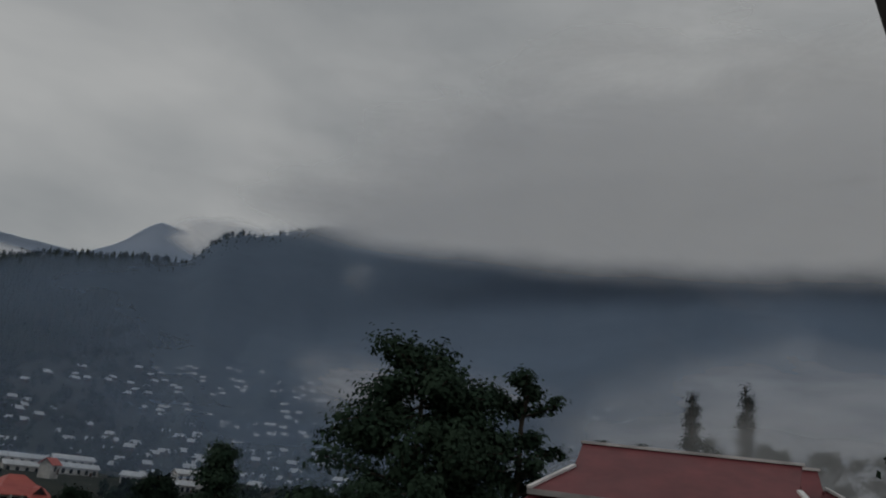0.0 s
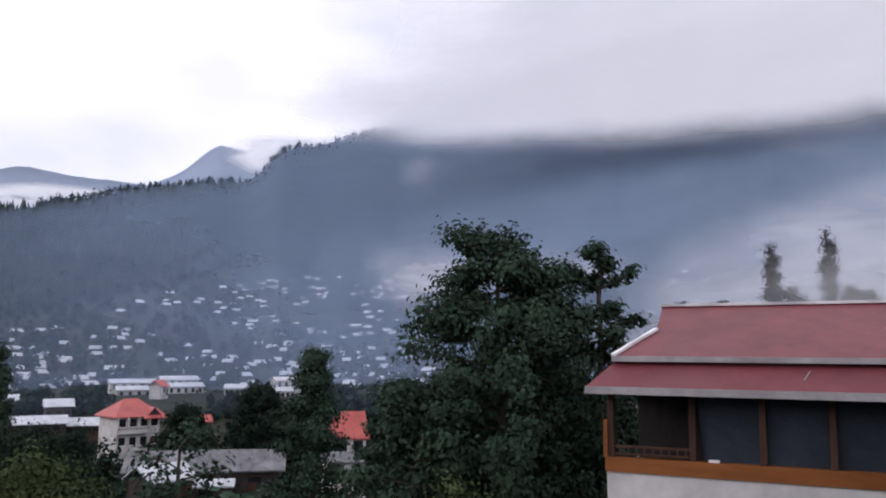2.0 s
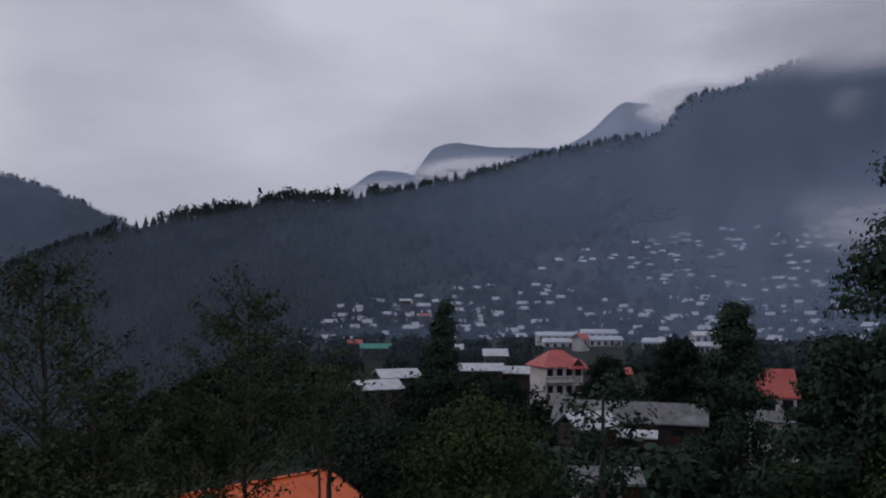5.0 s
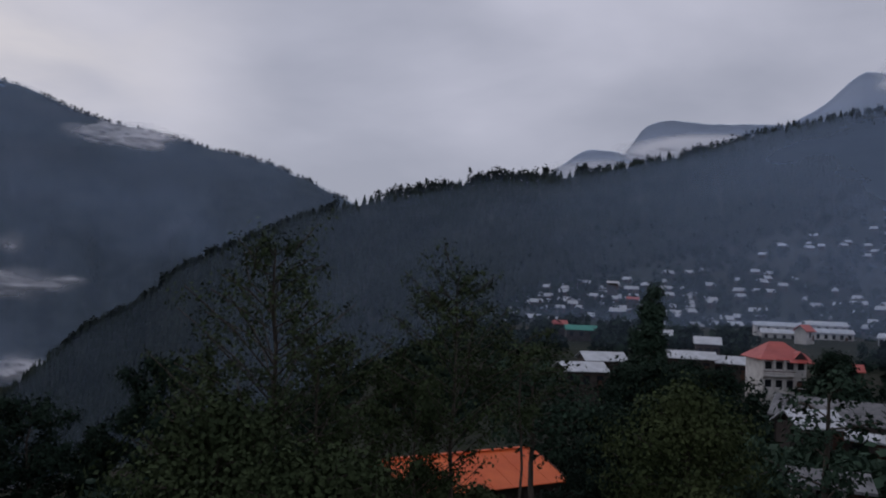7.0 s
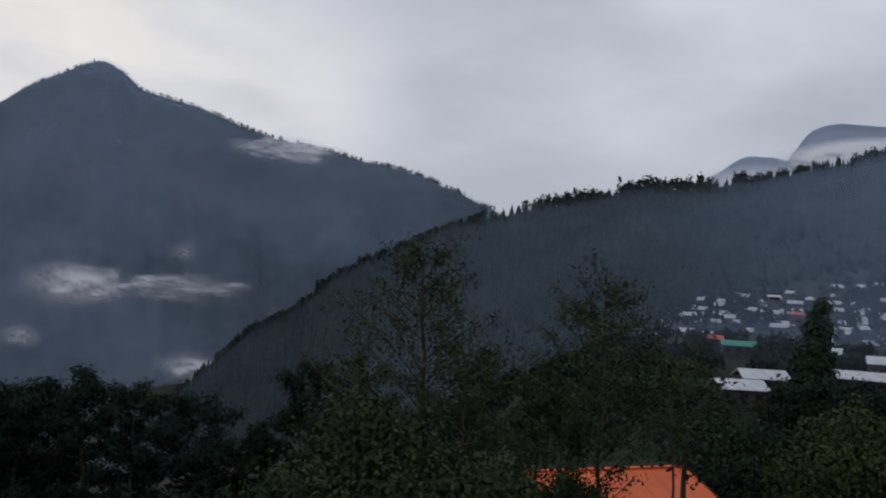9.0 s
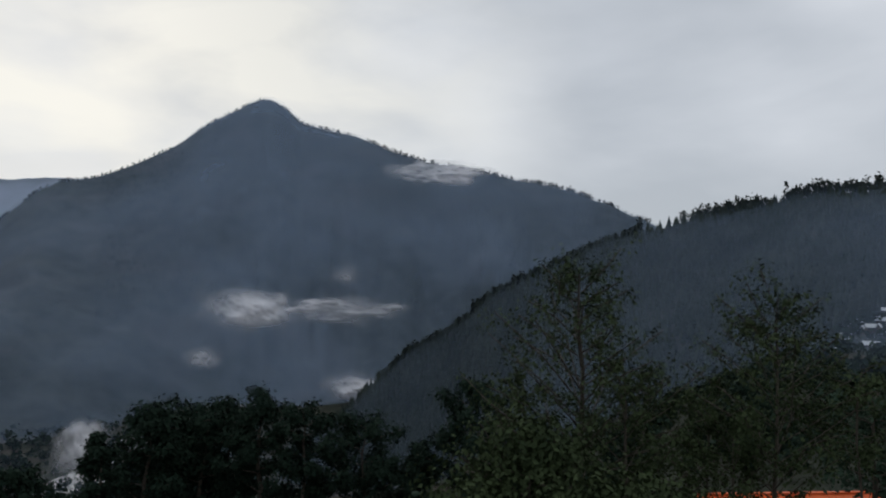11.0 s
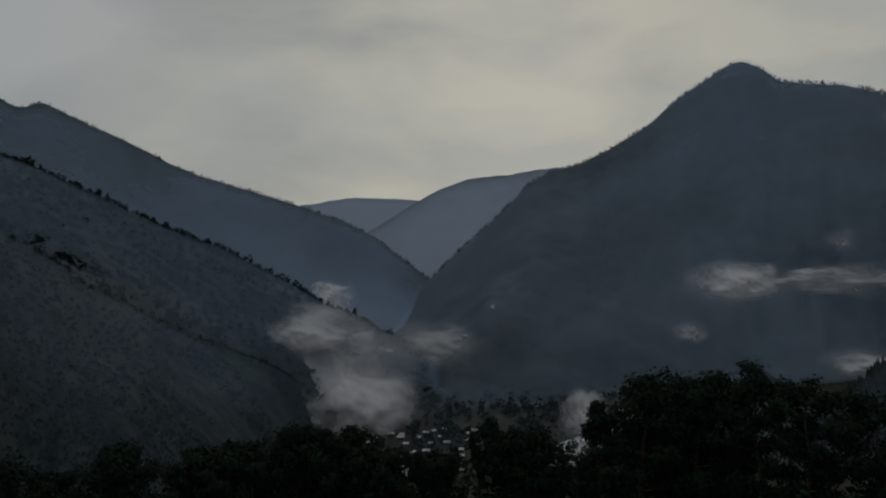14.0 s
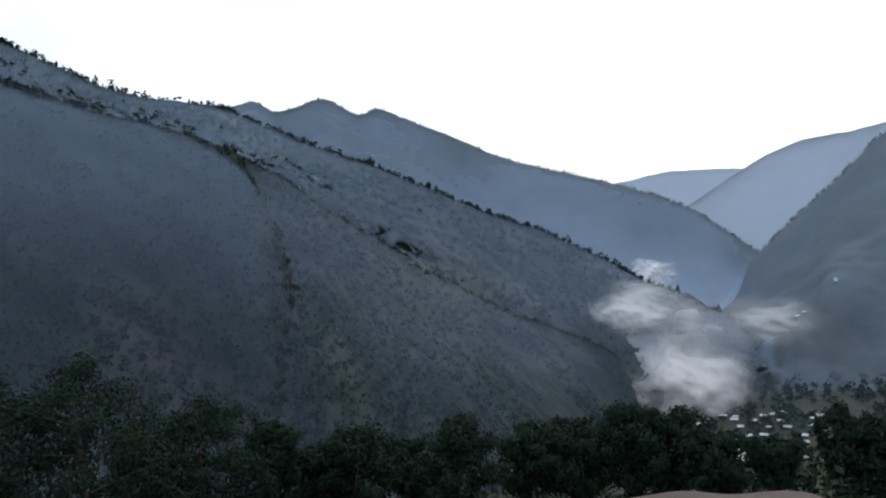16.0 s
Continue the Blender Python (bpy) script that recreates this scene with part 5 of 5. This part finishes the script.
# ---- larger village buildings ----
def red_villa():
    root = gable_house("villa", "two-storey white villa with an orange-red hipped roof", 7.4, 7.2, 6.0, 2.5, BRICK_TIN, PLASTER, windows=4, over=0.7, storeys=2, hip=3.2, trim=WHITE_TRIM)
    part("balcony", box(bmesh.new(), -3.9, 1.6, -4.5, -3.6, 2.9, 3.1), PLASTER, root)
    for k in range(4):
        x = -3.8 + k * 1.75
        part("balcony_post", box(bmesh.new(), x - 0.1, x + 0.1, -4.45, -4.27, 3.1, 5.7), PLASTER, root)
    part("balcony_rail", box(bmesh.new(), -3.9, 1.6, -4.48, -4.43, 3.7, 3.8), BROWN_WOOD, root)
    part("porch_roof", slab(bmesh.new(), [(0.3, -5.0, 5.4), (4.5, -5.0, 5.4), (3.9, -2.2, 6.8), (0.9, -2.2, 6.8)], 0.12), BRICK_TIN, root)
    bm = bmesh.new()
    v = [bm.verts.new(p) for p in ((1.4, -4.1, 5.9), (3.4, -4.1, 5.9), (2.4, -4.1, 7.1))]
    bm.faces.new(v)
    bmesh.ops.solidify(bm, geom=bm.faces[:], thickness=0.1)
    part("dormer_front", bm, BROWN_WOOD, root)
    part("dormer_roof", slab(slab(bmesh.new(), [(1.1, -4.3, 5.8), (2.4, -4.3, 7.2), (2.4, -1.3, 7.2), (1.1, -1.3, 6.6)], 0.1), [(2.4, -4.3, 7.2), (3.7, -4.3, 5.8), (3.7, -1.3, 6.6), (2.4, -1.3, 7.2)], 0.1), BRICK_TIN, root)
    return root


tree("broadleaf_tree", "dark green tree half hiding a red-roofed house", 9.2, 52, 2.6, 4.2, "broad", LEAF_GREEN, 160, 40, 0.3, bare=0.08, sigma=0.06, seed=131)
stand(red_villa(), 25.3, 150, -10.3, 24)
stand(gable_house("house", "narrow white house with a red gabled roof behind leaves", 3.6, 4.5, 5.2, 2.6, BRICK_TIN, PLASTER, windows=2, storeys=2, over=0.35), 11.0, 95, -8.3, 12)
stand(gable_house("shed", "low grey-roofed shed before the narrow white house", 4.4, 3.2, 2.5, 0.8, GREY_SLATE, PLASTER, windows=2, over=0.3), 11.1, 87, -7.4, 8)
stand(gable_house("long_shed", "long low mud-walled shed with a grey weathered roof", 12.6, 5.5, 3.2, 1.3, GREY_SLATE, MUD_WALL, windows=3), 20.2, 76, -7.0, -6)
stand(gable_house("lean_to", "low lean-to with a pale sheet roof", 4.0, 2.0, 1.5, 0.4, WHITE_TIN, MUD_WALL, windows=1, over=0.25), 20.2, 71.6, -6.3, -4)
stand(gable_house("barn", "small barn with patched white tin roof", 3.6, 3.2, 1.8, 1.0, WHITE_TIN, MUD_WALL, windows=1, over=0.4), 23.2, 70, -5.6, 32)
stand(gable_house("white_shed", "low shed with pale walls half hidden by a sapling", 2.8, 2.4, 1.5, 0.4, GREY_SLATE, PLASTER, windows=1), 22.2, 42, -3.9, 8)
for az, dist, z, w, d, h, t in ((38.0, 138, -11.2, 7.0, 6, 3.6, 20), (36.6, 144, -9.8, 7.0, 5, 3.6, 20), (30.7, 168, -10.2, 9, 6, 3.4, 4), (28.0, 172, -10.8, 7.0, 6, 3.2, -4), (29.6, 176, -8.8, 4.6, 5, 4.6, 4)):
    stand(gable_house("house", "low house with a white tin roof among dark trees", w, d, h, 1.2, WHITE_TIN, MUD_WALL, windows=3, group="white-roofed houses"), az, dist, z, t)
for az, dist, el, w, t in ((25.3, 330, -1.75, 16, 8), (24.9, 318, -2.2, 15, 8), (22.4, 335, -1.55, 14, 12), (22.0, 322, -2.0, 13, 12), (15.0, 320, -1.6, 13, 20), (15.6, 300, -2.3, 9, 14), (33.0, 240, -2.7, 9, 10), (18.4, 300, -2.1, 9, -10)):
    stand(gable_house("long_house", "long building with a white tin roof in the village", w, 7, 3.4, 1.3, WHITE_TIN, PLASTER, windows=5, group="long white-roofed houses"), az, dist, el_z(dist, el) - 4.4, t)
stand(gable_house("tall_house", "tall pale house standing alone above the village", 5.4, 5, 3.6, 0.9, WHITE_TIN, MUD_WALL, windows=2, storeys=2), 36.0, 440, el_z(440, 0.45) - 3.6, 5)
stand(gable_house("house", "house with a green tin roof", 9, 6, 3.2, 1.2, GREEN_TIN, MUD_WALL, windows=3), 38.1, 250, el_z(250, -2.7) - 4, 6)
stand(gable_house("house", "small house with a red roof among trees", 3.0, 3, 2.4, 0.9, BRICK_TIN, MUD_WALL, windows=1), 20.9, 150, el_z(150, -4.2) - 3, 10)
stand(gable_house("house", "small house with a red gable among long roofs", 5.0, 4, 3.4, 1.8, BRICK_TIN, PLASTER, windows=1), 23.6, 290, el_z(290, -1.9) - 4.6, 60)
stand(gable_house("house", "small house with a red roof", 5.0, 4, 1.8, 1.0, BRICK_TIN, MUD_WALL, windows=2), 34.6, 400, el_z(400, -0.35) - 3.6, 10)
stand(gable_house("house", "small house with a red roof", 4.0, 4, 2.0, 1.0, BRICK_TIN, MUD_WALL, windows=2), 39.6, 260, el_z(260, -2.2) - 3.6, 10)


# ---- hillside village ----
def hillside_village():
    kinds = [gable_house("village_house", "small hillside house with a white tin roof", w, d, h, r, WHITE_TIN, wall, windows=n, group="hillside village houses")
             for w, d, h, r, wall, n in ((5.6, 5, 2.0, 1.8, MUD_WALL, 2), (4.5, 4.6, 2.0, 1.6, MUD_WALL, 1), (8, 5, 2.2, 1.7, MUD_WALL, 3), (4.2, 4.6, 2.8, 1.6, MUD_WALL, 1))]
    r = np.random.default_rng(21)
    used, placed = [], 0
    while placed < 330:
        az, dist = r.uniform(4.5, 43), r.uniform(330, 790)
        z = float(mountain_a.height(az, dist))
        el = math.degrees(math.atan2(z - EYE, dist))
        top = np.interp(az, [4, 7, 12, 20, 25, 32, 39, 43], [3.6, 5.0, 5.4, 4.9, 3.3, 1.5, 0.3, -0.8])
        p = place(az, dist)
        if el > top or fractal(np.array([p.x / 90]), np.array([p.y / 90]), 77)[0] < r.uniform(-0.45, 0.25) or any((p - q).length < 8.5 for q in used):
            continue
        used.append(p)
        m = Matrix.Translation((p.x, p.y, z + 0.5)) @ pose(0, 0, 0, 0, 0, az + r.uniform(-35, 35))
        k = int(r.choice(4, p=(0.35, 0.3, 0.1, 0.25)))
        if placed < 4:
            kinds[placed].matrix_basis = m
        else:
            copy_thing(kinds[k], m)
        placed += 1
    for az, dist in ((-12.6, 640), (-13.4, 655), (-11.8, 625), (-10.2, 560), (-14.0, 600), (-9.0, 590)):
        p = place(az, dist)
        copy_thing(kinds[1], Matrix.Translation((p.x, p.y, float(mountain_a.height(az, dist)) + 0.5)) @ pose(0, 0, 0, 0, 0, az))
    placed = 0
    while placed < 46:
        az, dist = r.uniform(99.5, 108.5), r.uniform(640, 1010)
        p = place(az, dist)
        if any((p - q).length < 12 for q in used):
            continue
        used.append(p)
        copy_thing(kinds[int(r.integers(0, 4))], Matrix.Translation((p.x, p.y, float(ground_z(az, dist)) + 0.3)) @ pose(0, 0, 0, 0, 0, az + r.uniform(-40, 40)))
        placed += 1
    for az, dist, el in ((99.6, 1560, -7.7), (99.6, 1580, -7.2), (101.6, 1500, -8.6), (102.0, 1480, -8.8)):
        p = place(az, dist)
        z = max(float(mountain_b.height(az, dist)), float(ground_z(az, dist)))
        copy_thing(kinds[0], Matrix.Translation((p.x, p.y, z + 0.5)) @ pose(0, 0, 0, 0, 0, az))


hillside_village()


# ---- field terrace ----
def field():
    c = place(106.8, 68)
    n, P, T = 40, [], []
    P.append((c.x, c.y, -16.4))
    for k in range(n):
        a = 2 * math.pi * k / n
        q = 1 + 0.12 * math.sin(3 * a) + 0.05 * math.sin(7 * a)
        P.append((c.x + 9.5 * q * math.cos(a), c.y + 10 * q * math.sin(a), -16.65 + 0.12 * math.sin(5 * a)))
    for k in range(n):
        x, y, z = P[1 + k]
        P.append((c.x + (x - c.x) * 1.12, c.y + (y - c.y) * 1.12, z - 6))
    T += [(0, 1 + k, 1 + (k + 1) % n) for k in range(n)]
    for k in range(n):
        a, b = 1 + k, 1 + (k + 1) % n
        T += [(a, a + n, b + n), (a, b + n, b)]
    tagged(new("field_terrace", fast_mesh("field_terrace", np.array(P), np.array(T), SOIL)), "bare brown ploughed field terrace on the slope", "field", kind="structure")


field()
